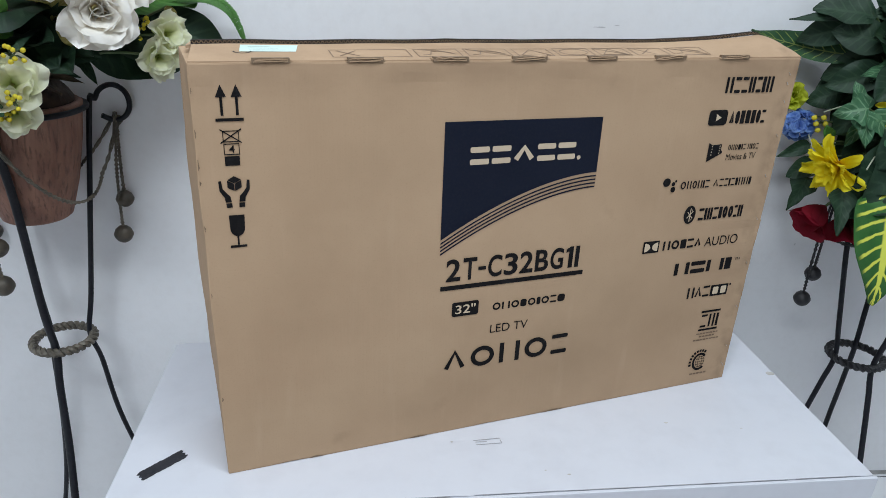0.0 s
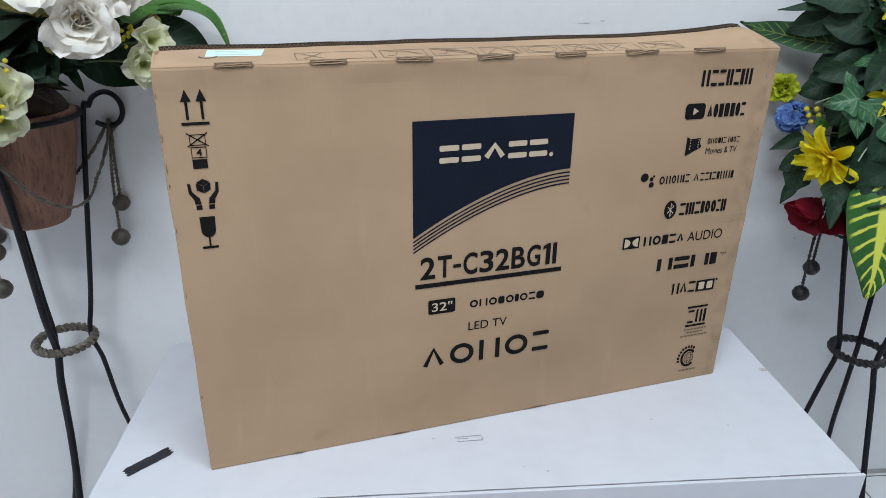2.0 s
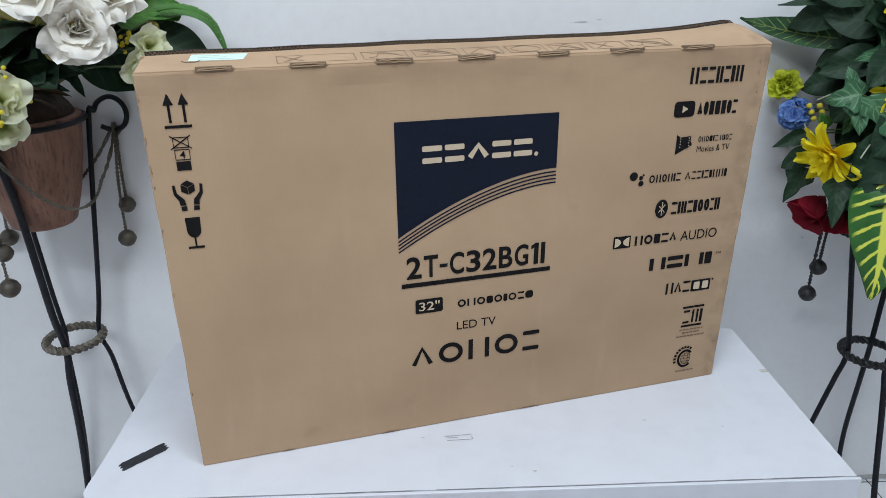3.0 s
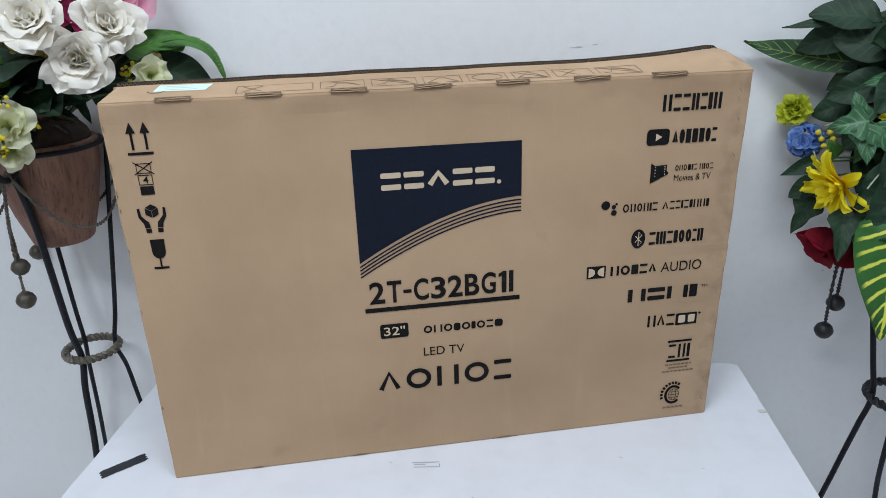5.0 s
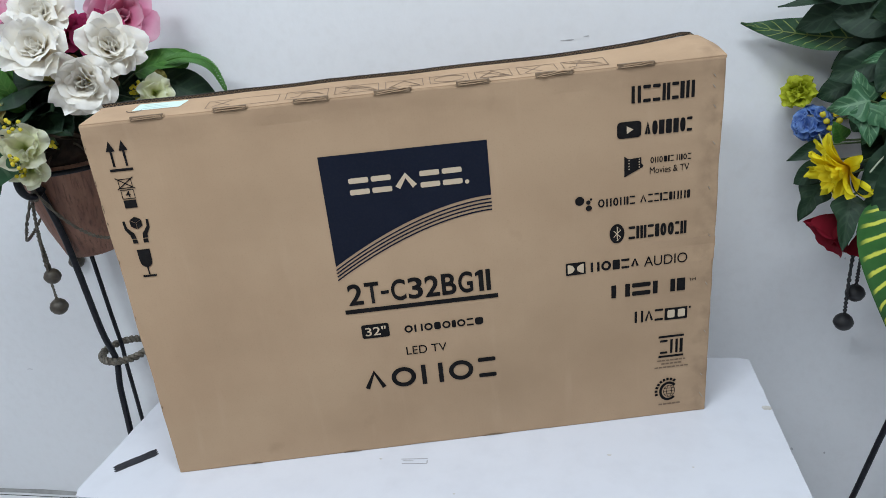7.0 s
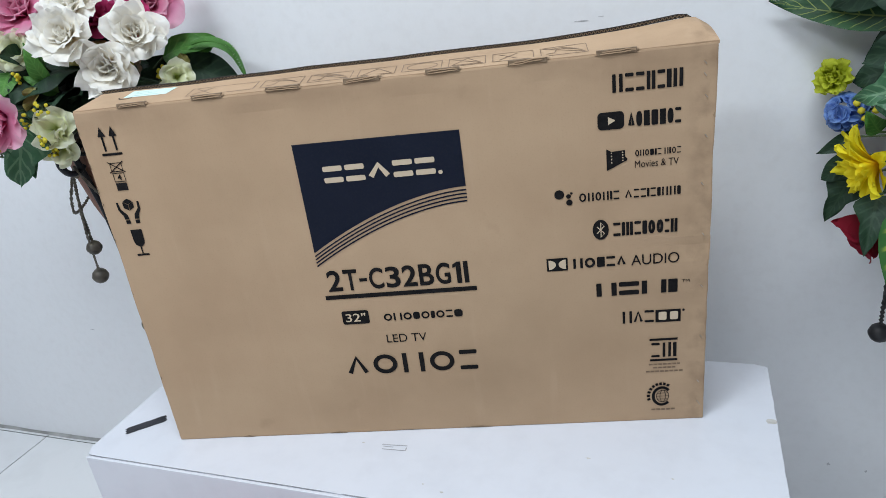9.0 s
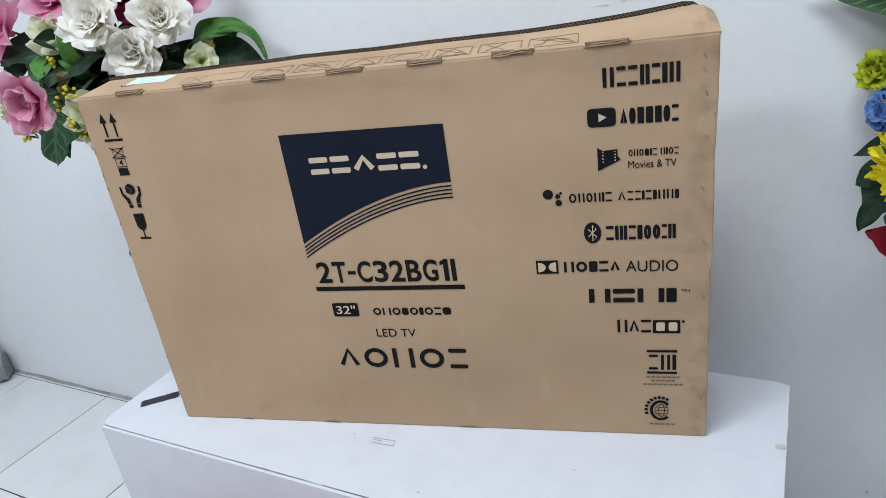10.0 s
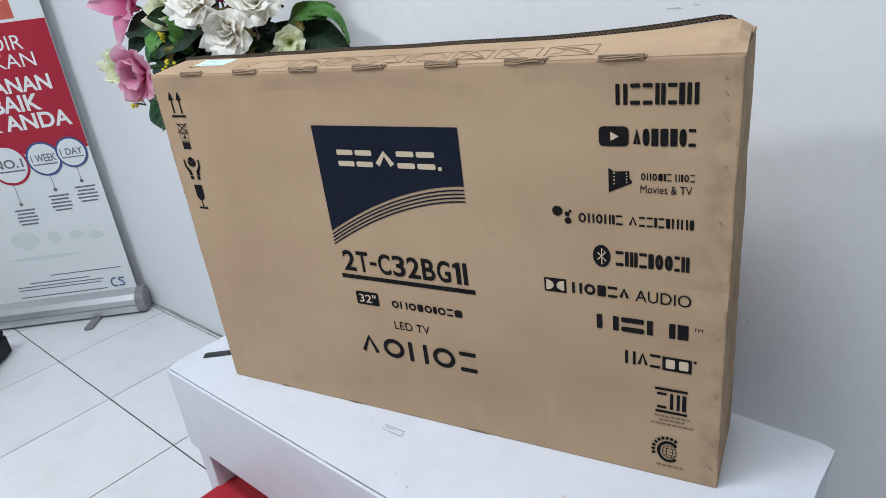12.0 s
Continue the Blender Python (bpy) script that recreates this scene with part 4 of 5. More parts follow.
part("banner_sheet", box(-BWID, 0.000, 0.085, -0.008, 0.0012, 1.98), M["vinyl"], banner)
part("top_rail", box(-BWID - 0.005, -0.006, 1.975, -0.003, 0.010, 2.005, 0.004), M["alu"], banner)
prof = [(-0.052, 0.012), (-0.058, 0.030), (-0.056, 0.066), (-0.044, 0.084), (-0.018, 0.095), (0.004, 0.094), (0.013, 0.082), (0.018, 0.060), (0.018, 0.020), (0.015, 0.010)]
for name, u0, u1, k, mat in (("base", -BWID - 0.01, -0.004, 1.0, M["alu"]), ("end_cap", -0.0035, 0.026, 1.06, M["cap"])):
    bm = bmesh.new()
    a = [bm.verts.new((u0, y * k, z * k)) for y, z in prof]
    b = [bm.verts.new((u1, y * k * (0.86 if name == "end_cap" else 1), z * k * (0.97 if name == "end_cap" else 1))) for y, z in prof]
    bm.faces.new(a)
    bm.faces.new(b[::-1])
    for i in range(len(prof)):
        j = (i + 1) % len(prof)
        bm.faces.new((a[j], a[i], b[i], b[j]))
    bmesh.ops.recalc_face_normals(bm, faces=bm.faces)
    part(name, bm, mat, banner)
part("groove", box(-BWID, -0.0600, 0.042, -0.006, -0.056, 0.045), M["cap"], banner)
for x in (-0.17, -0.70):
    part("foot", box(x - 0.016, -0.135, 0.0, x + 0.016, 0.10, 0.011, 0.005), M["cap"], banner)
part("pole", tube([(-0.43, 0.012, 0.06), (-0.43, 0.012, 1.99)], 0.008, 10), M["alu"], banner)
# print on the sheet
sheet(-BWID + 0.001, 0.655, -0.009, 1.088, -0.0008, M["vinyl_red"], "red_field", "deep red printed field")
sheet(-0.26, 1.098, -0.105, 1.155, -0.0008, M["vinyl_orange"], "picture_patch", "part of an orange printed picture")


def banner_text(body, u0, v0, u1, v1, bold=0.0, mat="vinyl_text"):
    return lettering(body, u0, v0, u1, v1, M[mat], banner, -0.0018, bold)


banner_text("DIR", -0.212, 1.002, -0.108, 1.047)
banner_text("IKAN", -0.245, 0.945, -0.085, 0.990)
banner_text("ANAN", -0.262, 0.864, -0.060, 0.915, 0.025)
banner_text("BAIK", -0.285, 0.800, -0.118, 0.856, 0.025)
banner_text("K ANDA", -0.330, 0.738, -0.034, 0.792, 0.025)


def banner_disc(u, v, r, edge, words, k=0):
    y = -0.0016 - 0.0012 * k
    for rad, mat, d, name in ((r, edge, 0.0, "circle_edge"), (r * 0.88, M["vinyl"], 0.0005, "circle_face")):
        bm = bmesh.new()
        bm.faces.new([bm.verts.new((u + rad * math.cos(a), y - d, v + rad * math.sin(a))) for a in (2 * math.pi * i / 40 for i in range(40))][::-1])
        part(name, bm, mat, banner)
    lettering(words, u - r * 0.72, v - r * 0.16, u + r * 0.72, v + r * 0.28, M["vinyl_grey"], banner, y - 0.001, 0.02)
    part("underline", box(u - r * 0.7, y - 0.0011, v - r * 0.34, u + r * 0.7, y - 0.0008, v - r * 0.27), M["vinyl_grey"], banner)


banner_disc(-0.306, 0.622, 0.074, M["vinyl_red"], "NO.1", 0)
banner_disc(-0.175, 0.630, 0.062, M["vinyl_blue"], "1 WEEK", 1)
banner_disc(-0.072, 0.642, 0.055, M["vinyl_blue"], "1 DAY", 2)
for u, v, top in ((-0.315, 0.475, 0.548), (-0.176, 0.514, 0.568), (-0.073, 0.535, 0.587)):
    sheet(u - 0.001, v, u + 0.001, top, -0.0008, M["vinyl_grey"], "pointer_line")
    bm = bmesh.new()
    bm.faces.new([bm.verts.new((u + 0.007 * math.cos(a), -0.0012, v + 0.007 * math.sin(a))) for a in (2 * math.pi * i / 16 for i in range(16))][::-1])
    part("pointer_dot", bm, M["vinyl_grey"], banner)
    for k in range(5):
        half = 0.037 - 0.006 * (k % 3 == 1)
        sheet(u + 0.004 - half, v - 0.026 - 0.0135 * k, u + 0.004 + half, v - 0.020 - 0.0135 * k, -0.0008, M["vinyl_grey"], "small_print")
for u0, v0, u1, v1 in ((-0.40, 0.30, -0.30, 0.37), (-0.27, 0.31, -0.22, 0.36), (-0.19, 0.32, -0.13, 0.35), (-0.12, 0.31, -0.06, 0.34), (-0.43, 0.255, -0.16, 0.268)):
    bm = bmesh.new()
    c, d = Vector(((u0 + u1) / 2, (v0 + v1) / 2)), Vector(((u1 - u0) / 2, (v1 - v0) / 2))
    bm.faces.new([bm.verts.new((c.x + d.x * math.cos(a) * (1 + 0.3 * noise.noise((math.cos(a) * 2, math.sin(a) * 2, u0 * 9))), -0.0005, c.y + d.y * math.sin(a) * (1 + 0.4 * noise.noise((math.cos(a) * 2, math.sin(a) * 2, u0 * 5))))) for a in (2 * math.pi * i / 24 for i in range(24))][::-1])
    part("faded_picture", bm, M["vinyl_pale"], banner)
for u0, u1, v in ((-0.31, -0.042, 0.184), (-0.40, -0.17, 0.160), (-0.45, -0.12, 0.146), (-0.45, -0.13, 0.134), (-0.45, -0.115, 0.104)):
    sheet(u0, v, u1, v + 0.0035, -0.0008, M["vinyl_grey"], "small_print")
for cu, r0, r1 in ((-0.082, 60, 300), (-0.058, 0, 0)):
    bm = bmesh.new()
    if r1:
        pts = [(cu + 0.014 * math.cos(radians(k)), -0.0016, 0.126 + 0.017 * math.sin(radians(k))) for k in range(r0, r1 + 1, 15)]
    else:
        pts = spline([(cu + 0.013, -0.0016, 0.141), (cu - 0.002, -0.0016, 0.142), (cu - 0.006, -0.0016, 0.134), (cu + 0.008, -0.0016, 0.124), (cu + 0.009, -0.0016, 0.112), (cu - 0.010, -0.0016, 0.110)], 4)
    part("logo_mark", tube(pts, 0.0022, 5), M["vinyl_blue"], banner)

# ---- things on the floor ----
red = thing("red_box", pose(0.16, -0.165, 0), "red fabric-covered box standing under the table edge", "box")
part("body", box(-0.25, -0.15, 0, 0.25, 0.15, 0.205, 0.006), M["red_box"], red)
part("lid", box(-0.254, -0.154, 0.2055, 0.254, 0.154, 0.240, 0.006), M["red_box"], red)
case = thing("black_case", pose(-1.652, 0.0, 0, 0, 0, 46), "glossy black plastic case lying on the floor tiles", "case")
part("body", box(-0.42, -0.34, 0.004, 0.0, 0.0, 0.075, 0.008), M["black_case"], case)
part("lid", box(-0.417, -0.337, 0.0765, -0.003, -0.003, 0.098, 0.006), M["black_case"], case)
for x, y in ((-0.40, -0.32), (-0.02, -0.32), (-0.02, -0.02), (-0.40, -0.02)):
    part("foot", box(x - 0.008, y - 0.008, 0, x + 0.008, y + 0.008, 0.0035), M["cap"], case)


# ---- flower stands ----
def polar(c, r, a, z):
    return Vector((c[0] + r * math.cos(radians(a)), c[1] + r * math.sin(radians(a)), z))


def chain(stand, top, links, rope_mat, bead_mat):
    """A pair of twisted cords hung from a hook, each ending in a round bead."""
    for n, (dx, dy, length, r) in enumerate(links):
        end = Vector((top.x + dx, top.y + dy, top.z - length))
        line = spline([top + Vector((dx * 0.3, 0, 0.004)), top + Vector((dx * 0.9, dy * 0.6, -length * 0.45)), end + Vector((0, 0, r * 0.8))], 14)
        cord = part("cord", rope(line, 0.0019, 0.0018, 0.014), rope_mat, stand)
        bm = lathe([(0.001, r * 0.98), (r * 0.45, r * 0.92), (r * 0.8, r * 0.62), (r * 1.0, r * 0.15), (r * 1.02, 0), (r * 0.98, -r * 0.2), (r * 0.75, -r * 0.62), (r * 0.4, -r * 0.88), (0.001, -r * 0.95)], 20)
        bmesh.ops.translate(bm, verts=bm.verts, vec=end)
        part("bead", bm, bead_mat, cord, "round ridged bead", True)


def clear(p):
    """Keeps a point of the stand a finger's width off the wall."""
    return Vector((p.x, min(p.y, WALL_Y - 0.014), p.z))


def flower_stand(c, ring_z, ring_r, rim_z, rim_r, angles, foot_r, hook_r, rope_mat, bead_mat, links, bar, label, hung=(0, 1, 2), lean=(0.006, 0.006, 0.006)):
    s = thing("flower_stand", pose(0, 0, 0), label, "plant stand", "wrought-iron flower stands")
    for n, a in enumerate(angles):
        ctrl = [polar(c, foot_r + 0.022, a, 0.020), polar(c, foot_r + 0.020, a, 0.008), polar(c, foot_r, a, 0.007), polar(c, foot_r - 0.022, a, 0.05), polar(c, foot_r - 0.052, a, 0.16), polar(c, foot_r - 0.082, a, 0.30),
                polar(c, ring_r + 0.006, a, ring_z - 0.06), polar(c, ring_r - bar[n] - 0.0005, a, ring_z), polar(c, ring_r + 0.008, a, ring_z + 0.08), polar(c, rim_r - lean[n], a, rim_z - 0.13), polar(c, rim_r + 0.007, a, rim_z)]
        # rolled hook at the top
        h = Vector((hook_r[n], rim_z - 0.004))
        for k in range(0, 330, 30):
            b = radians(165 - k)
            ctrl.append(polar(c, h.x + 0.030 * math.cos(b), a, h.y + 0.029 * math.sin(b)))
        part("leg", tube(spline([clear(p) for p in ctrl], 6), bar[n], 10, flat=0.8), M["iron"], s, smooth_faces=True)
        top = polar(c, h.x + 0.002, a, h.y - 0.030)
        part("cord_loop", rope([top + Vector((0.005 * math.cos(q), 0, 0.006 * math.sin(q))) for q in (2 * math.pi * i / 24 for i in range(24))], 0.0016, 0.0016, 0.012, True), rope_mat, s)
        if n in hung:
            chain(s, top, links[n], rope_mat, bead_mat)
        # the swag that hangs from hook to hook round the pot
        nxt = angles[(n + 1) % 3]
        span = (nxt - a) % 360
        reach = [hook_r[n] + (hook_r[(n + 1) % 3] - hook_r[n]) * i / 40 for i in range(41)]
        sw = [clear(polar(c, q - (q - rim_r - 0.012) * min(1, 4 * f, 4 * (1 - f)), a + span * f, rim_z - 0.02 - 0.115 * (1 - (2 * f - 1) ** 2))) for q, f in zip(reach, (i / 40 for i in range(41)))]
        part("swag", rope(sw, 0.0019, 0.0018, 0.014), rope_mat, s)
    part("waist_ring", rope([polar(c, ring_r, 360 * i / 120, ring_z) for i in range(120)], 0.0042, 0.0045, 0.022, True), rope_mat, s, "twisted rope ring round the legs")
    part("rim_ring", tube([polar(c, rim_r, 360 * i / 48, rim_z) for i in range(48)], 0.0045, 8, closed=True), M["iron"], s, smooth_faces=True)
    return s


def flower_pot(c, z0, z1, r0, r1, label):
    p = thing("flower_pot", pose(c[0], c[1], 0), label, "plant pot", "pots in the stands")
    h = z1 - z0
    prof = [(r0 * 0.9, z0), (r0, z0 + 0.004), (r0 + (r1 - r0) * 0.45, z0 + h * 0.32), (r0 + (r1 - r0) * 0.85, z0 + h * 0.70), (r1, z1 - 0.012), (r1 + 0.002, z1 - 0.004), (r1 - 0.003, z1), (r1 - 0.009, z1 - 0.001), (r1 - 0.012, z1 - 0.03)]
    part("body", lathe(prof, 48), M["pot"], p, smooth_faces=True)
    bm = bmesh.new()
    rings = []
    for j in range(9):
        f = j / 9
        rings.append([])
        for i in range(40):
            a = 2 * math.pi * i / 40
            n = noise.noise((math.cos(a) * 2.5, math.sin(a) * 2.5, f * 4)) + 0.6 * noise.noise((math.cos(a) * 7, math.sin(a) * 7, f * 9))
            r = (r1 - 0.011) * math.cos(f * math.pi / 2) + (0.006 * n if j else 0)
            rings[-1].append(bm.verts.new((r * math.cos(a), r * math.sin(a), z1 - 0.012 + (0.07 * math.sin(f * math.pi / 2) + 0.006 * n if j else 0))))
    for j in range(8):
        for i in range(40):
            bm.faces.new((rings[j][i], rings[j][(i + 1) % 40], rings[j + 1][(i + 1) % 40], rings[j + 1][i]))
    bm.faces.new(rings[-1])
    part("filling", bm, M["bark"], p, "dark dry moss filling")
    return p


LC, RC = (-0.351, 0.389), (1.183, 0.368)
LINKS = ((-0.006, -0.004, 0.139, 0.0150), (-0.012, -0.018, 0.200, 0.0160))
FRONT_LINKS = ((-0.022, 0.004, 0.155, 0.0150), (-0.022, -0.004, 0.214, 0.0160))
RIGHT_LINKS = ((-0.002, 0.006, 0.170, 0.0150), (-0.018, -0.004, 0.219, 0.0155))
flower_stand(LC, 0.482, 0.048, 0.893, 0.096, (32, 139, 273), 0.150, (0.140, 0.134, 0.112), M["rope"], M["bead"], (LINKS, LINKS, FRONT_LINKS), (0.0054, 0.0054, 0.0074), "black wrought-iron flower stand with bronzed rope rings and beads", lean=(0.012, 0.014, 0.022))
flower_stand(RC, 0.415, 0.050, 0.800, 0.096, (176, 56, 276), 0.150, (0.132, 0.108, 0.132), M["rope_black"], M["rope_black"], (RIGHT_LINKS,) * 3, (0.0052, 0.0052, 0.0056), "black wrought-iron flower stand with black rope rings and beads", (0,))
flower_pot(LC, 0.715, 0.903, 0.052, 0.0905, "brown wood-grain flower pot held in an iron stand")
flower_pot(RC, 0.620, 0.830, 0.052, 0.092, "brown wood-grain flower pot hidden under leaves")


# ---- flowers and leaves ----
def frame_to(direction, up_hint=(0, 0, 1), spin=0.0):
    """A rotation that takes +z to a direction."""
    d = Vector(direction).normalized()
    return d.to_track_quat("Z", "Y").to_matrix().to_4x4() @ pose(0, 0, 0, 0, 0, spin)


def patch(place, na, nb, uv=True):
    """A grid of faces with its UVs: place(s, t), s from -1 to 1 across, t from 0 to 1 along."""
    bm = bmesh.new()
    layer = bm.loops.layers.uv.new("UVMap")
    vs = [[(bm.verts.new(place(2 * i / na - 1, j / nb)), (i / na, j / nb)) for j in range(nb + 1)] for i in range(na + 1)]
    for i in range(na):
        for j in range(nb):
            q = (vs[i][j], vs[i + 1][j], vs[i + 1][j + 1], vs[i][j + 1])
            f = bm.faces.new([v for v, _ in q])
            f.smooth = True
            for loop, (_, c) in zip(f.loops, q):
                loop[layer].uv = c
    return bm


def petal(h, w, a0, a1, cup, ruffle, seed, tip=0.0, start=0.0, na=8, nb=8):
    """A petal that grows along +z and leans outward (+y) from angle a0 to a1."""
    line, y, z = [], start, 0.0
    for k in range(nb + 1):
        line.append((y, z))
        ang = radians(a0 + (a1 - a0) * (k / nb) ** 1.2)
        y, z = y + math.sin(ang) * h / nb, z + math.cos(ang) * h / nb

    def place(s, t):
        k = min(int(t * nb + 0.5), nb)
        yy, zz = line[k]
        wid = w * (0.22 + 0.78 * math.sin(math.pi * (0.08 + 0.55 * t)) ** 1.1)
        if tip:
            wid *= 1 - tip * t ** 2.5
        elif t > 0.93:
            wid *= 0.86
        ang = radians(a0 + (a1 - a0) * t ** 1.2)
        lift = cup * wid * s * s * (1 - 0.3 * t)
        rf = ruffle * h * t * t * (0.9 * noise.noise((s * 1.7 + seed * 3.1, t * 2.0, seed)) + 0.35 * math.sin(s * 4 + seed) + 0.5 * noise.noise((s * 4.5 + seed, t * 2.5, seed * 2.0)))
        edge = -0.20 * h * abs(s) ** 2.2 * t
        return (s * wid, yy - lift * math.cos(ang) + rf * math.cos(ang) + edge * math.sin(ang), zz + lift * math.sin(ang) - rf * math.sin(ang) + edge * math.cos(ang))

    return patch(place, na, nb)


def bloom(name, parent, at, facing, layers, material, label="", seed=0, spin=0.0):
    """A flower head of petals; layers of (count, height, width, angle at base, angle at tip, cup, ruffle, tip, start)."""
    rng = random.Random(seed)
    core = bmesh.new()
    bmesh.ops.create_icosphere(core, subdivisions=1, radius=layers[0][1] * 0.22)
    head = part(name, core, material, parent, label)
    head.matrix_basis = Matrix.Translation(at) @ frame_to(facing, spin=spin)
    k = 0
    for n, h, w, a0, a1, cup, ruffle, tip, start in layers:
        for i in range(n):
            k += 1
            ob = part("petal", petal(h * rng.uniform(0.9, 1.1), w * rng.uniform(0.9, 1.1), a0 + rng.uniform(-5, 5), a1 + rng.uniform(-12, 12), cup, ruffle, seed + k * 1.37, tip, start), material, head)
            ob.matrix_basis = pose(0, 0, 0, 0, 0, 360 * i / n + k * 23 + rng.uniform(-8, 8))
    return head


def rose_layers(r):
    return ((3, r * 0.48, r * 0.32, -14, -4, 0.9, 0.10, 0.0, 0.05 * r), (4, r * 0.56, r * 0.40, -6, 10, 0.8, 0.16, 0.0, 0.12 * r), (5, r * 0.70, r * 0.50, 6, 40, 0.6, 0.26, 0.05, 0.18 * r),
            (6, r * 0.94, r * 0.58, 24, 72, 0.36, 0.36, 0.08, 0.19 * r), (6, r * 1.14, r * 0.62, 46, 100, 0.18, 0.42, 0.2, 0.16 * r))


def peony_layers(r):
    return ((4, r * 0.55, r * 0.30, 0, 10, 0.6, 0.14, 0, 0.06 * r), (6, r * 0.85, r * 0.42, 12, 48, 0.4, 0.2, 0, 0.1 * r), (7, r * 1.1, r * 0.52, 35, 88, 0.2, 0.2, 0, 0.1 * r))


def tulip_layers(r):
    return ((3, r * 0.95, r * 0.62, 6, 18, 0.55, 0.05, 0, 0.18 * r), (5, r * 1.25, r * 0.80, 18, 62, 0.35, 0.07, 0, 0.16 * r))


def lily_layers(r):
    return ((3, r * 0.50, r * 0.20, 0, 18, 0.5, 0.12, 0.3, 0.02), (5, r * 0.86, r * 0.48, 18, 58, 0.4, 0.34, 0.15, 0.06 * r), (6, r * 1.05, r * 0.54, 40, 92, 0.2, 0.42, 0.2, 0.05 * r))


def star_layers(r):
    return ((3, r * 0.45, r * 0.10, 0, 12, 0.4, 0.05, 0.5, 0.02), (3, r * 1.05, r * 0.34, 30, 78, 0.35, 0.14, 0.6, 0.05 * r), (3, r * 1.10, r * 0.36, 42, 96, 0.25, 0.16, 0.6, 0.05 * r))


def daisy_layers(r):
    return ((9, r * 0.50, r * 0.13, 0, 18, 0.5, 0.06, 0.0, 0.02 * r), (12, r * 0.74, r * 0.155, 16, 46, 0.4, 0.10, 0.0, 0.04 * r), (13, r * 0.94, r * 0.165, 36, 78, 0.3, 0.13, 0.0, 0.05 * r), (12, r * 1.06, r * 0.17, 58, 106, 0.25, 0.15, 0.05, 0.05 * r))


def carnation_layers(r):
    return ((6, r * 0.75, r * 0.28, 0, 15, 0.3, 0.25, 0, 0.04 * r), (9, r * 0.85, r * 0.32, 15, 45, 0.2, 0.3, 0, 0.06 * r), (9, r * 0.85, r * 0.34, 40, 80, 0.1, 0.3, 0, 0.06 * r))


def outline_oval(t):
    return math.sin(math.pi * min(1, t) ** 0.8) ** 0.75


def outline_lance(t):
    return math.sin(math.pi * t ** 0.62) ** 0.9 * (1 - 0.25 * t)


def outline_ivy(t):
    """Lobed: broad shoulders, a notch and a pointed middle lobe."""
    if t < 0.12:
        return 0.35 + 4.0 * t
    if t < 0.34:
        return 0.83 + 0.17 * math.sin((t - 0.12) / 0.22 * math.pi)
    if t < 0.48:
        return 0.83 - 2.4 * (t - 0.34)
    return 0.495 * (1 - ((t - 0.48) / 0.52) ** 1.5) + 0.06 * math.sin(math.pi * (t - 0.48) / 0.52)


def leaf_mesh(length, width, outline, bend, fold, wave, seed, na=6, nb=12):
    """A leaf along +y with its face up (+z); it bends down towards the tip."""
    pts, y, z = [], 0.0, 0.0
    for k in range(nb + 1):
        pts.append((y, z))
        a = radians(bend * (k / nb))
        y, z = y + math.cos(a) * length / nb, z - math.sin(a) * length / nb

    def place(s, t):
        yy, zz = pts[min(int(t * nb + 0.5), nb)]
        w = width * max(outline(t), 0.015)
        a = radians(bend * t)
        hgt = fold * abs(s) * w + wave * width * noise.noise((s * 1.5, t * 3.5, seed)) * (0.3 + abs(s))
        return (s * w, yy + hgt * math.sin(a), zz + hgt * math.cos(a))

    return patch(place, na, nb)


LEAF_KINDS = {
    "dark": ("leaf", outline_oval, "leaf_dark", 0.25, 0.30),
    "lance": ("leaf", outline_lance, "leaf_dark", 0.3, 0.25),
    "ivy": ("ivy_leaf", outline_ivy, "leaf_ivy", 0.22, 0.35),
    "croton": ("croton_leaf", outline_lance, "leaf_croton", 0.18, 0.25),
    "olive": ("olive_leaf", outline_oval, "leaf_olive", 0.2, 0.9),
    "brown": ("dry_leaf", outline_lance, "leaf_brown", 0.25, 0.6),
    "ivy_dark": ("ivy_leaf", outline_ivy, "leaf_dark", 0.22, 0.35),
    "croton_dark": ("croton_leaf", outline_lance, "leaf_croton_dark", 0.3, 0.25),
    "green": ("leaf", outline_lance, "leaf_fern", 0.25, 0.3),
}


def leaf(parent, kind, base, along, face, length, width, bend=30.0, seed=0.0, label=""):
    name, outline, mat, fold, wave = LEAF_KINDS[kind]
    y = Vector(along).normalized()
    z = Vector(face)
    z = (z - y * z.dot(y)).normalized()
    x = y.cross(z)
    ob = part(name, leaf_mesh(length, width / 2, outline, bend, fold, wave, seed), M[mat], parent, label)
    ob.matrix_basis = Matrix.Translation(base) @ Matrix((x, y, z)).transposed().to_4x4()
    return ob


def leaf_to(parent, kind, base, tip, face, width, bend=30.0, seed=0.0):
    """A leaf from its base to its tip, bowed by an angle between."""
    base, tip = Vector(base), Vector(tip)
    y = (tip - base).normalized()
    z = Vector(face)
    z = (z - y * z.dot(y)).normalized()
    a = radians(bend / 2)
    ln = (tip - base).length * (1 + a * a / 6)
    return leaf(parent, kind, base, y * math.cos(a) + z * math.sin(a), z * math.cos(a) - y * math.sin(a), ln, width, bend, seed)


def stem(parent, root, tip, sag=0.02, r=0.0022, mat="stem"):
    root, tip = Vector(root), Vector(tip)
    mid = root.lerp(tip, 0.55) + Vector((0, 0, sag))
    return part("stem", tube(spline([root, mid, tip], 8), r, 6), M[mat], parent)


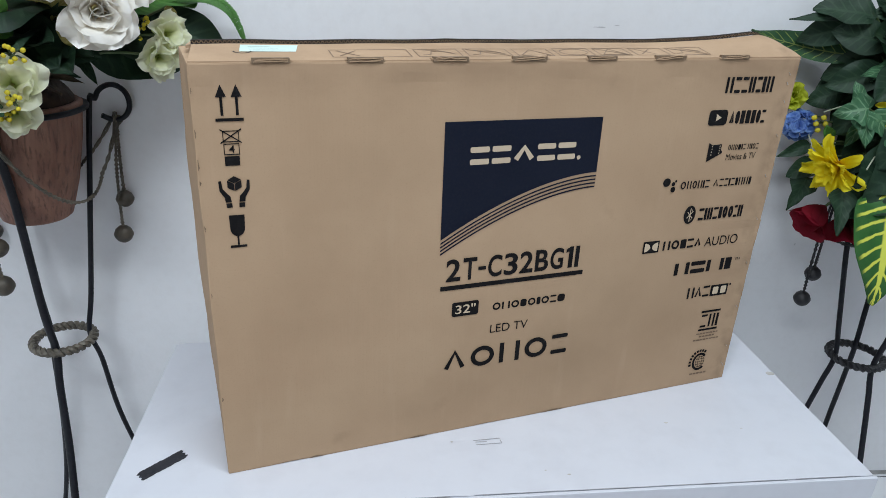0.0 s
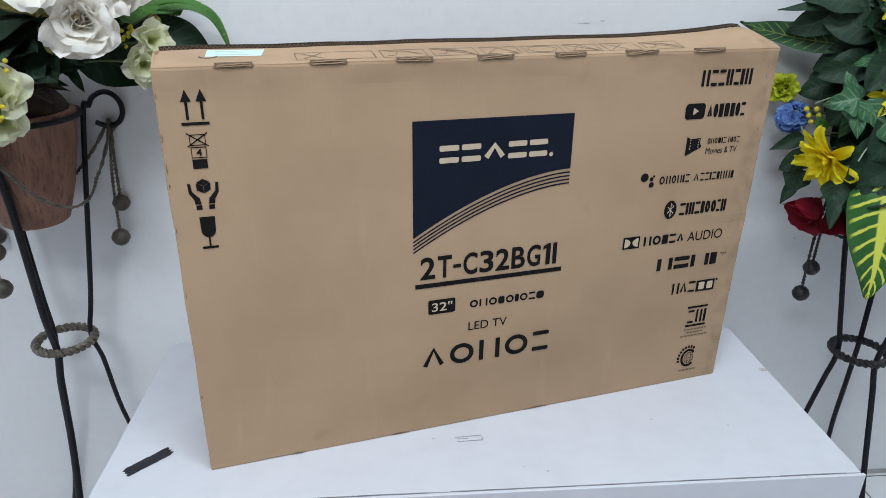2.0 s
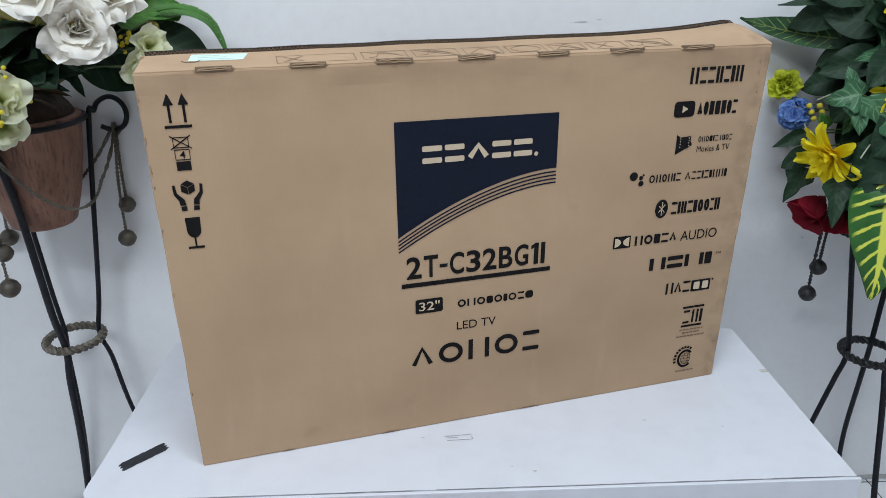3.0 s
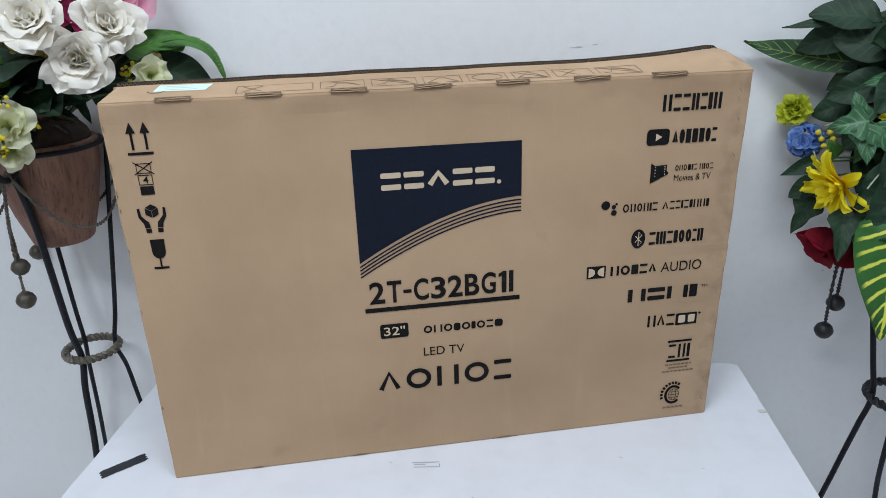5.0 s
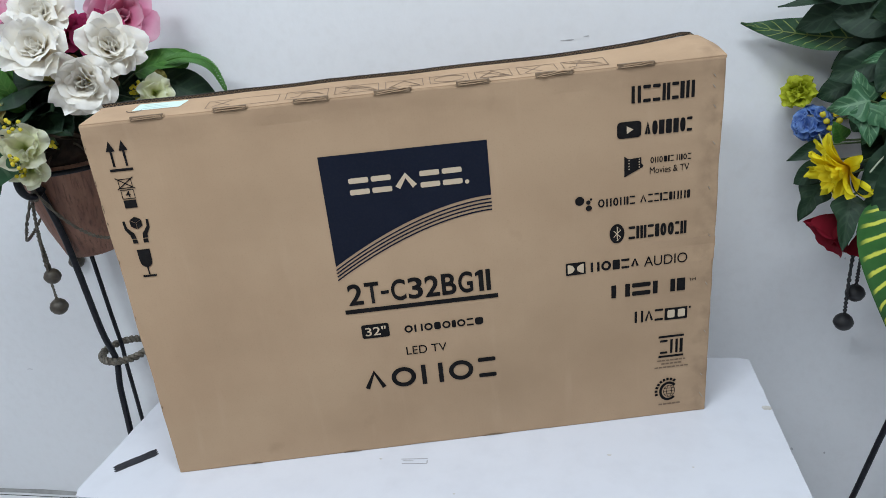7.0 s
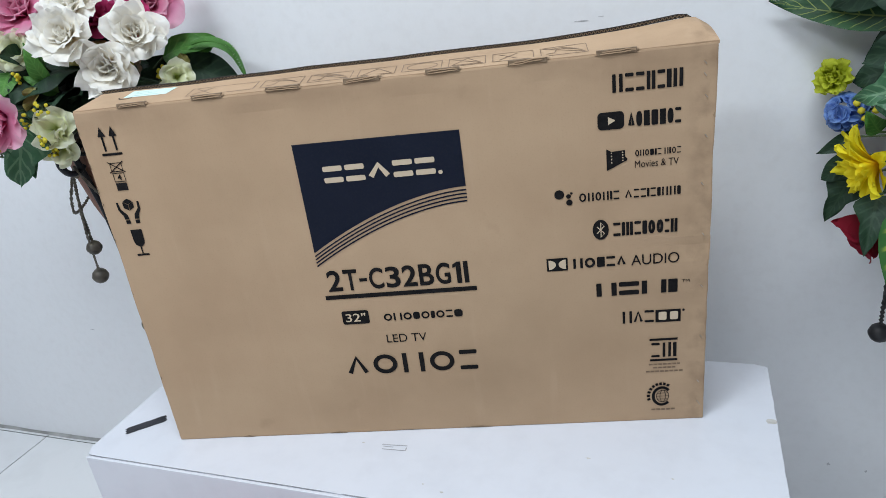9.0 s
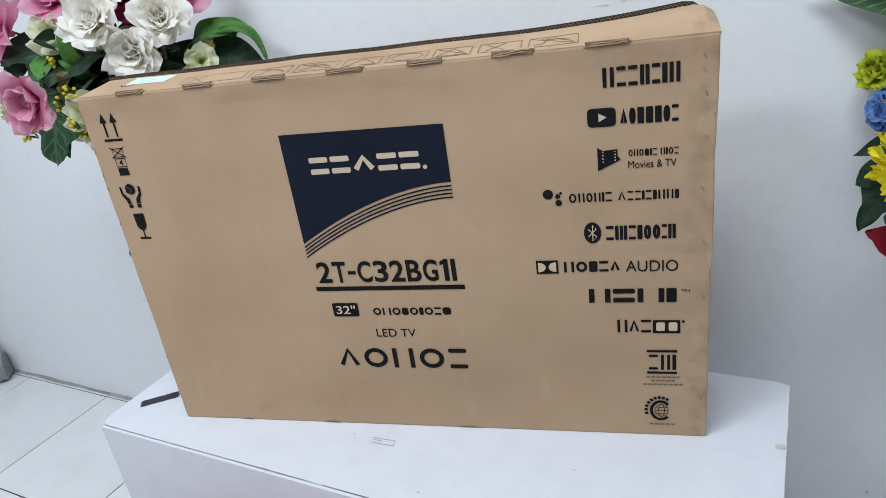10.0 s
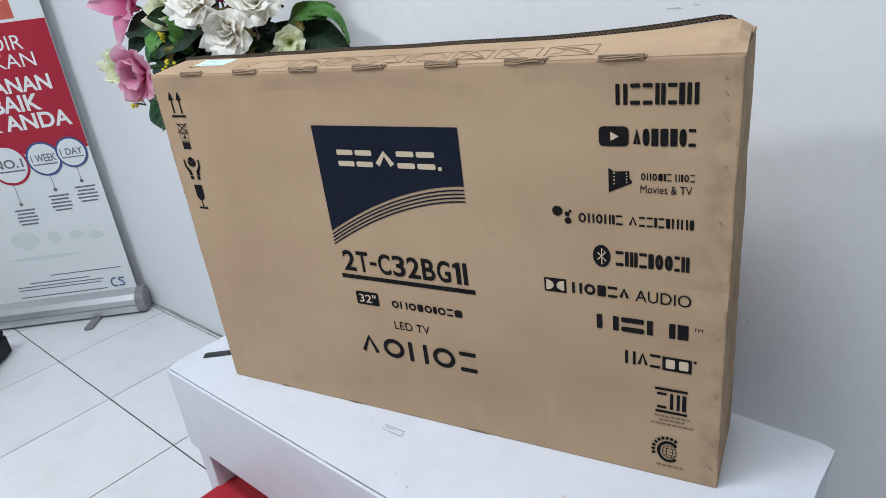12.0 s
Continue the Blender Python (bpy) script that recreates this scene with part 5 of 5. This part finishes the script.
def fern(parent, ctrl, length, seed=0):
    """A frond: a bowed rib with narrow leaflets on both sides."""
    line = spline(ctrl, 10)
    bm = tube(line, [0.0019 * (1 - 0.7 * i / (len(line) - 1)) for i in range(len(line))], 6)
    rib = part("fern_frond", bm, M["leaf_fern"], parent, "bowed bright green fern frond")
    n = len(line) - 1
    for i in range(3, n):
        f = i / n
        d = (line[i + 1] - line[i - 1]).normalized()
        side = d.cross(Vector((0.15, -0.75, 0.65))).normalized()
        ln = length * math.sin(math.pi * min(1, 0.16 + 0.80 * f)) ** 0.8
        for s in (1, -1):
            ob = part("leaflet", leaf_mesh(ln, 0.0048, outline_lance, 25, 0.2, 0.2, seed + i, 2, 5), M["leaf_fern"], rib)
            y = (side * s + d * 0.55).normalized()
            z = Vector((0.1, -0.7, 0.7))
            z = (z - y * z.dot(y)).normalized()
            ob.matrix_basis = Matrix.Translation(line[i]) @ Matrix((y.cross(z), y, z)).transposed().to_4x4()
    return rib


def bud_sprig(parent, root, tips, r=0.0055):
    for k, t in enumerate(tips):
        stem(parent, root, t, 0.004, 0.0010)
        bm = bmesh.new()
        bmesh.ops.create_icosphere(bm, subdivisions=2, radius=r)
        for v in bm.verts:
            v.co *= 1 + 0.25 * noise.noise(v.co * 300 + Vector((k, 0, 0)))
        ob = part("bud", bm, M["bud"], parent, "tiny yellow bud", True)
        ob.location = t


def left_bouquet():
    b = thing("flower_arrangement", pose(0, 0, 0), "artificial bouquet of white roses, pink peonies and dark leaves", "artificial flowers", "flower arrangements")
    root = Vector((LC[0], LC[1], 0.90))
    eye = Vector((0.5, -0.75, 1.15))

    def head(name, at, size, layers, mat, label, seed, lean=(0, 0, 0.25)):
        f = (eye - Vector(at)).normalized() + Vector(lean)
        bloom(name, b, at, f, layers(size), M[mat], label, seed, seed * 37)
        stem(b, root + Vector((0.01 * math.sin(seed), 0.01 * math.cos(seed), 0)), Vector(at) - f.normalized() * size * 0.1, 0.03)

    head("rose", (-0.214, 0.232, 1.104), 0.046, rose_layers, "rose", "open white rose", 1, (-0.25, 0.1, 0.45))
    head("rose", (-0.164, 0.252, 1.050), 0.046, rose_layers, "rose", "open white rose", 2, (-0.15, 0, -0.05))
    head("rose", (-0.142, 0.305, 1.095), 0.046, rose_layers, "rose", "open white rose", 3, (0.25, 0.1, 0.45))
    head("rose", (-0.235, 0.285, 1.150), 0.047, rose_layers, "rose", "open white rose", 4, (-0.2, 0, 0.7))
    head("peony", (-0.172, 0.395, 1.136), 0.062, peony_layers, "pink", "pink ruffled peony", 5, (0.4, 0, 0.3))
    head("peony", (-0.436, 0.215, 1.112), 0.076, star_layers, "pink", "pink lily with pale edges", 6, (-0.4, -0.2, 0.2))
    head("peony", (-0.300, 0.140, 1.002), 0.058, peony_layers, "pink", "pink ruffled peony", 7, (-0.5, -0.1, -0.2))
    head("peony", (-0.330, 0.270, 1.150), 0.060, peony_layers, "pink", "pink ruffled peony", 8, (-0.3, 0, 0.5))
    head("peony", (-0.185, 0.345, 1.105), 0.045, peony_layers, "magenta", "dark magenta peony", 9, (0, 0, 0.5))
    head("peony", (-0.240, 0.330, 1.120), 0.045, peony_layers, "magenta", "dark magenta peony", 10, (0, 0, 0.5))
    head("lily", (-0.106, 0.338, 1.014), 0.035, lily_layers, "lily", "pale cream lily", 11, (0.4, 0, 0.1))
    head("lily", (-0.119, 0.330, 0.984), 0.036, lily_layers, "lily", "pale cream lily", 12, (0.1, 0, -0.3))
    head("lily", (-0.262, 0.200, 0.960), 0.043, lily_layers, "lily", "pale cream lily", 13, (-0.2, -0.2, 0.1))
    head("lily", (-0.266, 0.203, 0.930), 0.036, lily_layers, "lily", "pale cream lily", 14, (-0.2, -0.2, -0.3))
    head("lily", (-0.390, 0.142, 1.000), 0.042, lily_layers, "lily", "pale cream lily", 15, (-0.6, 0, 0))
    head("lily", (-0.316, 0.224, 1.090), 0.042, lily_layers, "lily", "pale cream lily", 16, (-0.2, 0, 0.3))
    # key leaves
    for k, (kind, base, along, face, ln, wd, bend) in enumerate((
        ("dark", (-0.240, 0.380, 1.012), (0.80, 0.05, -0.22), (0.15, -0.9, 0.35), 0.160, 0.112, 20),
        ("dark", (-0.215, 0.375, 1.010), (0.85, 0.1, -0.05), (0.1, -0.8, 0.5), 0.165, 0.090, 35),
        ("dark", (-0.245, 0.330, 1.020), (-0.35, -0.55, 0.05), (0.1, -0.6, 0.7), 0.165, 0.120, 35),
        ("dark", (-0.290, 0.330, 1.010), (-0.7, -0.3, 0.1), (0.1, -0.7, 0.6), 0.17, 0.115, 40),
        ("dark", (-0.260, 0.300, 1.005), (0.35, -0.45, -0.12), (0.3, -0.8, 0.4), 0.095, 0.075, 20),
        ("dark", (-0.250, 0.300, 1.060), (-0.2, -0.6, 0.0), (0.1, -0.6, 0.8), 0.15, 0.10, 45),
        ("dark", (-0.330, 0.260, 1.060), (-0.5, -0.5, 0.2), (0.1, -0.6, 0.7), 0.14, 0.09, 45),
        ("ivy", (-0.300, 0.160, 0.975), (-0.35, -0.08, -0.9), (0.6, -0.8, 0.1), 0.112, 0.100, 10),
        ("ivy", (-0.330, 0.175, 0.985), (0.15, -0.1, -0.75), (0.6, -0.8, 0.2), 0.10, 0.085, 15),
        ("green", (-0.270, 0.215, 1.040), (0.05, -0.3, 0.5), (0.3, -0.8, 0.3), 0.07, 0.035, 40),
        ("green", (-0.275, 0.225, 1.065), (0.25, -0.3, 0.3), (0.3, -0.8, 0.3), 0.07, 0.03, 40),
        ("green", (-0.262, 0.225, 1.020), (-0.25, -0.3, 0.3), (0.3, -0.8, 0.3), 0.06, 0.03, 40),
        ("olive", (-0.205, 0.262, 1.094), (-0.5, -0.15, -0.75), (0.3, -0.9, 0.1), 0.060, 0.028, 30),
        ("olive", (-0.205, 0.262, 1.042), (0.10, -0.25, -0.65), (0.3, -0.9, 0.1), 0.042, 0.034, 40),
        ("olive", (-0.105, 0.365, 1.050), (0.2, -0.1, -0.5), (0.3, -0.9, 0.1), 0.026, 0.018, 20),
        ("olive", (-0.270, 0.190, 1.035), (-0.3, -0.1, -0.4), (0.3, -0.9, 0.1), 0.045, 0.030, 20),
        ("green", (-0.165, 0.385, 1.045), (0.75, 0.0, 0.30), (0.1, -0.7, 0.7), 0.12, 0.055, 60),
        ("green", (-0.150, 0.390, 1.040), (0.65, 0.0, 0.55), (0.1, -0.7, 0.7), 0.10, 0.045, 80),
        ("dark", (-0.140, 0.400, 1.035), (0.75, 0.05, -0.40), (0.15, -0.85, 0.45), 0.130, 0.075, 20),
    )):
        leaf(b, kind, base, along, face, ln, wd, bend, k * 2.3)
        stem(b, root, base, 0.01, 0.0018)
    for k, (kind, base, tip, wd, bend) in enumerate((
        ("dark", (-0.300, 0.300, 1.040), (-0.182, 0.268, 0.990), 0.085, 25),
        ("dark", (-0.290, 0.280, 1.020), (-0.215, 0.238, 0.976), 0.080, 25),
        ("dark", (-0.330, 0.270, 1.020), (-0.270, 0.220, 0.972), 0.075, 25),
        ("lance", (-0.300, 0.330, 0.970), (-0.215, 0.300, 0.955), 0.030, 20),
        ("ivy_dark", (-0.230, 0.330, 0.990), (-0.195, 0.300, 0.945), 0.030, 20),
        ("brown", (-0.310, 0.320, 0.975), (-0.246, 0.280, 0.962), 0.035, 20),
        ("brown", (-0.290, 0.310, 0.965), (-0.205, 0.282, 0.950), 0.024, 25),
        ("brown", (-0.350, 0.290, 0.975), (-0.270, 0.262, 0.960), 0.034, 25),
    )):
        leaf_to(b, kind, base, tip, (0.25, -0.85, 0.45), wd, bend, k * 2.9 + 900)
    rng = random.Random(17)
    for k in range(22):
        base = Vector((rng.uniform(-0.27, -0.15), rng.uniform(0.27, 0.33), rng.uniform(1.00, 1.08)))
        leaf(b, rng.choice(("olive", "brown", "olive", "green")), base, (rng.uniform(-0.5, 0.6), -0.55, rng.uniform(-0.5, 0.5)), (0.3, -0.8, 0.4), rng.uniform(0.035, 0.06), rng.uniform(0.018, 0.03), rng.uniform(10, 50), k * 2.1 + 1300)
    rng = random.Random(5)
    for k in range(26):
        base = Vector((rng.uniform(-0.41, -0.31), rng.uniform(0.19, 0.28), rng.uniform(0.98, 1.08)))
        leaf(b, rng.choice(("dark", "green", "dark", "ivy")), base, (rng.uniform(-0.6, 0.6), -0.4, rng.uniform(-0.8, 0.4)), (0.4, -0.8, 0.3), rng.uniform(0.05, 0.085), rng.uniform(0.03, 0.05), rng.uniform(10, 45), k * 3.1 + 400)
    rng = random.Random(3)
    for k in range(64):
        a, el = rng.uniform(0, 360), rng.uniform(12, 75)
        d = Vector((math.cos(radians(a)) * math.cos(radians(el)), math.sin(radians(a)) * math.cos(radians(el)), math.sin(radians(el))))
        if d.y > 0.45:
            continue
        base = Vector((-0.285, 0.315, 0.985)) + d * rng.uniform(0.02, 0.075)
        base.y = min(base.y, 0.45)
        leaf(b, rng.choice(("dark", "dark", "dark", "lance")), base, d + Vector((0, 0, -0.12)), (0.2, -0.8, 0.5), rng.uniform(0.06, 0.095), rng.uniform(0.04, 0.065), rng.uniform(15, 60), k * 1.7)
    fern(b, [(-0.150, 0.390, 1.035), (-0.105, 0.395, 1.060), (-0.060, 0.395, 1.064), (-0.022, 0.395, 1.045), (-0.002, 0.392, 1.002)], 0.013, 4)
    fern(b, [(-0.175, 0.395, 1.030), (-0.145, 0.400, 1.056), (-0.105, 0.405, 1.064), (-0.075, 0.410, 1.050)], 0.024, 9)
    for k, (x, y, z) in enumerate(((-0.252, 0.236, 0.957), (-0.148, 0.345, 1.018), (-0.232, 0.150, 1.010), (-0.235, 0.140, 0.955), (-0.310, 0.108, 0.945), (-0.345, 0.13, 1.02), (-0.245, 0.205, 1.085), (-0.285, 0.165, 0.985), (-0.265, 0.18, 0.93), (-0.132, 0.335, 1.03), (-0.30, 0.19, 1.05))):
        rr = random.Random(k)
        bud_sprig(b, (x - 0.01, y + 0.02, z - 0.01), [Vector((x + rr.uniform(-0.010, 0.010), y + rr.uniform(-0.008, 0.008), z + rr.uniform(-0.012, 0.012))) for _ in range(8)], 0.0030)
    for k in range(9):
        rr = random.Random(40 + k)
        a = rr.uniform(200, 340)
        tip = Vector((LC[0] + 0.12 * math.cos(radians(a)), LC[1] + 0.12 * math.sin(radians(a)), rr.uniform(0.90, 0.97)))
        part("twig", tube(spline([(LC[0], LC[1], 0.90), (Vector((LC[0], LC[1], 0.94)) + tip) / 2, tip], 6), 0.0022, 5), M["twig"], b)
    return b


def right_bouquet():
    b = thing("flower_arrangement", pose(0, 0, 0), "artificial foliage of ivy and croton leaves with yellow and blue flowers", "artificial flowers", "flower arrangements")
    root = Vector((RC[0], RC[1], 0.83))
    eye = Vector((0.4, -0.75, 1.15))

    def head(name, at, size, layers, mat, label, seed, lean=(0, 0, 0.1)):
        f = (eye - Vector(at)).normalized() + Vector(lean)
        bloom(name, b, at, f, layers(size), M[mat], label, seed, seed * 37)
        stem(b, root, Vector(at) - f.normalized() * size * 0.1, 0.02)

    head("chrysanthemum", (0.988, 0.318, 0.834), 0.059, daisy_layers, "yellow", "bright yellow chrysanthemum", 21, (-0.75, 0.45, -0.75))
    head("chrysanthemum", (1.060, 0.300, 0.935), 0.042, daisy_layers, "yellow", "yellow chrysanthemum", 22, (0.3, 0, 0.2))
    head("chrysanthemum", (1.040, 0.320, 1.078), 0.035, daisy_layers, "yellow", "yellow chrysanthemum", 26, (0.3, 0, 0.2))
    head("carnation", (0.955, 0.442, 0.923), 0.038, carnation_layers, "lime", "lime green carnation", 23, (-0.5, 0, 0.3))
    head("rose", (1.000, 0.345, 0.744), 0.043, tulip_layers, "crimson", "dark crimson rose hanging down", 24, (-1.2, 0.5, -1.9))
    head("rose", (1.044, 0.340, 0.730), 0.042, tulip_layers, "crimson", "dark crimson rose hanging down", 25, (0.5, 0.5, -2.2))
    # blue hydrangea: a cluster of four-petalled florets
    rng = random.Random(8)
    hub = Vector((0.963, 0.415, 0.880))
    stem(b, root, hub, 0.03)
    for k in range(42):
        d = Vector((rng.gauss(-0.2, 0.8), rng.gauss(-0.6, 0.6), rng.gauss(0, 0.8))).normalized()
        bloom("floret", b, hub + d * 0.019, d, ((4, 0.0135, 0.0086, 45, 80, 0.2, 0.12, 0, 0.001),), M["blue"], "small blue hydrangea floret" if k == 0 else "", 100 + k, k * 31)
    bud_sprig(b, (0.985, 0.430, 0.885), [Vector((0.968 + 0.006 * k, 0.385, 0.900 - 0.011 * (k % 3))) for k in range(5)], 0.0048)
    front = (-0.25, -0.9, 0.3)
    for k, (kind, base, tip, face, wd, bend) in enumerate((
        ("croton_dark", (1.040, 0.405, 1.004), (0.856, 0.452, 1.040), (-0.1, -0.75, 0.6), 0.068, -26),
        ("dark", (1.030, 0.390, 1.062), (0.935, 0.440, 1.022), (-0.1, -0.8, 0.5), 0.058, 15),
        ("lance", (1.000, 0.390, 1.068), (0.900, 0.420, 1.059), (-0.1, -0.6, 0.75), 0.026, 10),
        ("dark", (1.030, 0.380, 1.070), (0.938, 0.420, 1.076), (-0.1, -0.75, 0.6), 0.060, 30),
        ("dark", (1.050, 0.360, 1.030), (0.968, 0.400, 1.045), front, 0.060, 25),
        ("dark", (1.050, 0.350, 0.990), (0.969, 0.380, 0.955), front, 0.055, 30),
        ("dark", (1.050, 0.370, 1.010), (0.986, 0.420, 0.962), front, 0.055, 30),
        ("ivy", (0.998, 0.300, 0.934), (0.950, 0.318, 0.920), front, 0.056, 25),
        ("ivy", (0.994, 0.300, 0.930), (1.000, 0.285, 0.872), front, 0.050, 20),
        ("ivy", (1.008, 0.300, 0.930), (1.046, 0.280, 0.878), front, 0.052, 25),
        ("ivy", (0.997, 0.310, 0.926), (0.985, 0.330, 0.973), front, 0.040, 20),
        ("ivy", (1.040, 0.300, 0.935), (1.085, 0.300, 0.960), front, 0.055, 25),
        ("ivy", (1.050, 0.290, 0.955), (1.030, 0.285, 1.005), front, 0.058, 22),
        ("ivy", (1.062, 0.285, 0.925), (1.100, 0.265, 0.880), front, 0.062, 24),
        ("ivy", (1.050, 0.280, 0.905), (1.068, 0.262, 0.838), front, 0.070, 18),
        ("ivy", (1.090, 0.290, 0.985), (1.130, 0.270, 0.935), front, 0.064, 26),
        ("ivy", (1.075, 0.300, 1.020), (1.040, 0.300, 1.060), front, 0.056, 22),
        ("dark", (1.020, 0.395, 0.945), (0.968, 0.420, 0.920), front, 0.045, 20),
        ("green", (0.996, 0.370, 0.862), (0.974, 0.360, 0.894), front, 0.030, 20),
        ("lance", (0.980, 0.395, 0.850), (0.927, 0.405, 0.823), front, 0.030, 20),
        ("dark", (0.975, 0.360, 0.832), (0.930, 0.368, 0.796), front, 0.036, 15),
        ("ivy_dark", (0.966, 0.360, 0.800), (0.938, 0.355, 0.737), front, 0.050, 15),
        ("ivy_dark", (0.985, 0.290, 0.800), (0.969, 0.254, 0.728), front, 0.050, 15),
        ("dark", (1.085, 0.300, 0.850), (0.984, 0.270, 0.812), front, 0.088, 25),
        ("dark", (1.090, 0.285, 0.850), (1.008, 0.258, 0.766), front, 0.095, 25),
        ("dark", (1.080, 0.290, 0.900), (1.020, 0.270, 0.840), front, 0.080, 25),
        ("dark", (1.055, 0.330, 0.790), (1.028, 0.330, 0.728), front, 0.050, 15),
        ("croton", (1.056, 0.262, 0.812), (1.020, 0.195, 0.627), (-0.30, -0.9, 0.10), 0.136, 22),
        ("croton", (1.130, 0.285, 0.830), (1.150, 0.235, 0.660), (-0.20, -0.9, 0.15), 0.105, 15),
        ("dark", (1.100, 0.300, 0.830), (1.090, 0.270, 0.740), front, 0.090, 20),
        ("ivy", (1.080, 0.330, 1.050), (1.020, 0.340, 1.075), front, 0.060, 30),
        ("croton", (1.090, 0.350, 1.060), (1.005, 0.350, 1.105), front, 0.050, 30),
    )):
        leaf_to(b, kind, base, tip, face, wd, bend, k * 1.9 + 50)
        stem(b, root, base, 0.01, 0.0018)
    for k, (p, q) in enumerate((((1.03, 0.29, 0.865), (0.995, 0.262, 0.842)), ((0.985, 0.31, 0.940), (0.965, 0.36, 0.915)), ((0.965, 0.385, 0.870), (0.975, 0.37, 0.835)))):
        stem(b, p, q, 0.002, 0.0012, "stem_pale")
    rng = random.Random(21)
    for k in range(40):
        base = Vector((rng.uniform(1.03, 1.16), rng.uniform(0.31, 0.38), rng.uniform(0.80, 1.05)))
        leaf(b, rng.choice(("ivy", "ivy", "ivy_dark", "dark")), base, (rng.uniform(-0.6, 0.5), -0.25, rng.uniform(-0.9, 0.2)), (-0.3, -0.85, 0.35), rng.uniform(0.05, 0.08), rng.uniform(0.04, 0.06), rng.uniform(10, 45), k * 2.7 + 700)
    rng = random.Random(12)
    for k in range(190):
        a, el = rng.uniform(150, 400), rng.uniform(-30, 80)
        d = Vector((math.cos(radians(a)) * math.cos(radians(el)), math.sin(radians(a)) * math.cos(radians(el)), math.sin(radians(el))))
        base = Vector((1.175, 0.385, 0.955)) + Vector((d.x * 0.105, d.y * 0.06, d.z * 0.15)) * rng.uniform(0.5, 1.0)
        if base.y + d.y * 0.08 > 0.50:
            continue
        ln = rng.uniform(0.07, 0.12)
        leaf(b, rng.choice(("dark", "dark", "dark", "dark", "lance")), base, d + Vector((0, -0.1, -0.35)), (-0.25, -0.75, 0.6), ln, ln * rng.uniform(0.55, 0.85), rng.uniform(15, 60), k * 1.3 + 200)
    return b


left_bouquet()
right_bouquet()

# ---- floor tiles ----
PITCH = 0.393


def floor_tiles():
    made = {}
    i0, i1 = math.floor((LEFT_X + 1.412) / PITCH), math.ceil((RIGHT_X + 1.412) / PITCH)
    for i in range(i0, i1):
        for j in range(math.floor((FRONT_Y - 0.068) / PITCH), math.ceil((WALL_Y - 0.068) / PITCH)):
            x0, y0 = max(-1.412 + i * PITCH + 0.0018, LEFT_X), max(0.068 + j * PITCH + 0.0018, FRONT_Y)
            x1, y1 = min(-1.412 + (i + 1) * PITCH - 0.0018, RIGHT_X), min(0.068 + (j + 1) * PITCH - 0.0018, WALL_Y)
            w, d = round(x1 - x0, 4), round(y1 - y0, 4)
            if w < 0.01 or d < 0.01:
                continue
            if (w, d) not in made:
                bm = box(-w / 2, -d / 2, -0.006, w / 2, d / 2, 0.0, 0.0006, 1)
                me = bpy.data.meshes.new("tile")
                bm.to_mesh(me)
                bm.free()
                me.materials.append(M["tile"])
                made[(w, d)] = me
            ob = new("tile", made[(w, d)])
            ob.location = ((x0 + x1) / 2, (y0 + y1) / 2, 0.0003 * random.random())
            ob.parent = floor


floor_tiles()
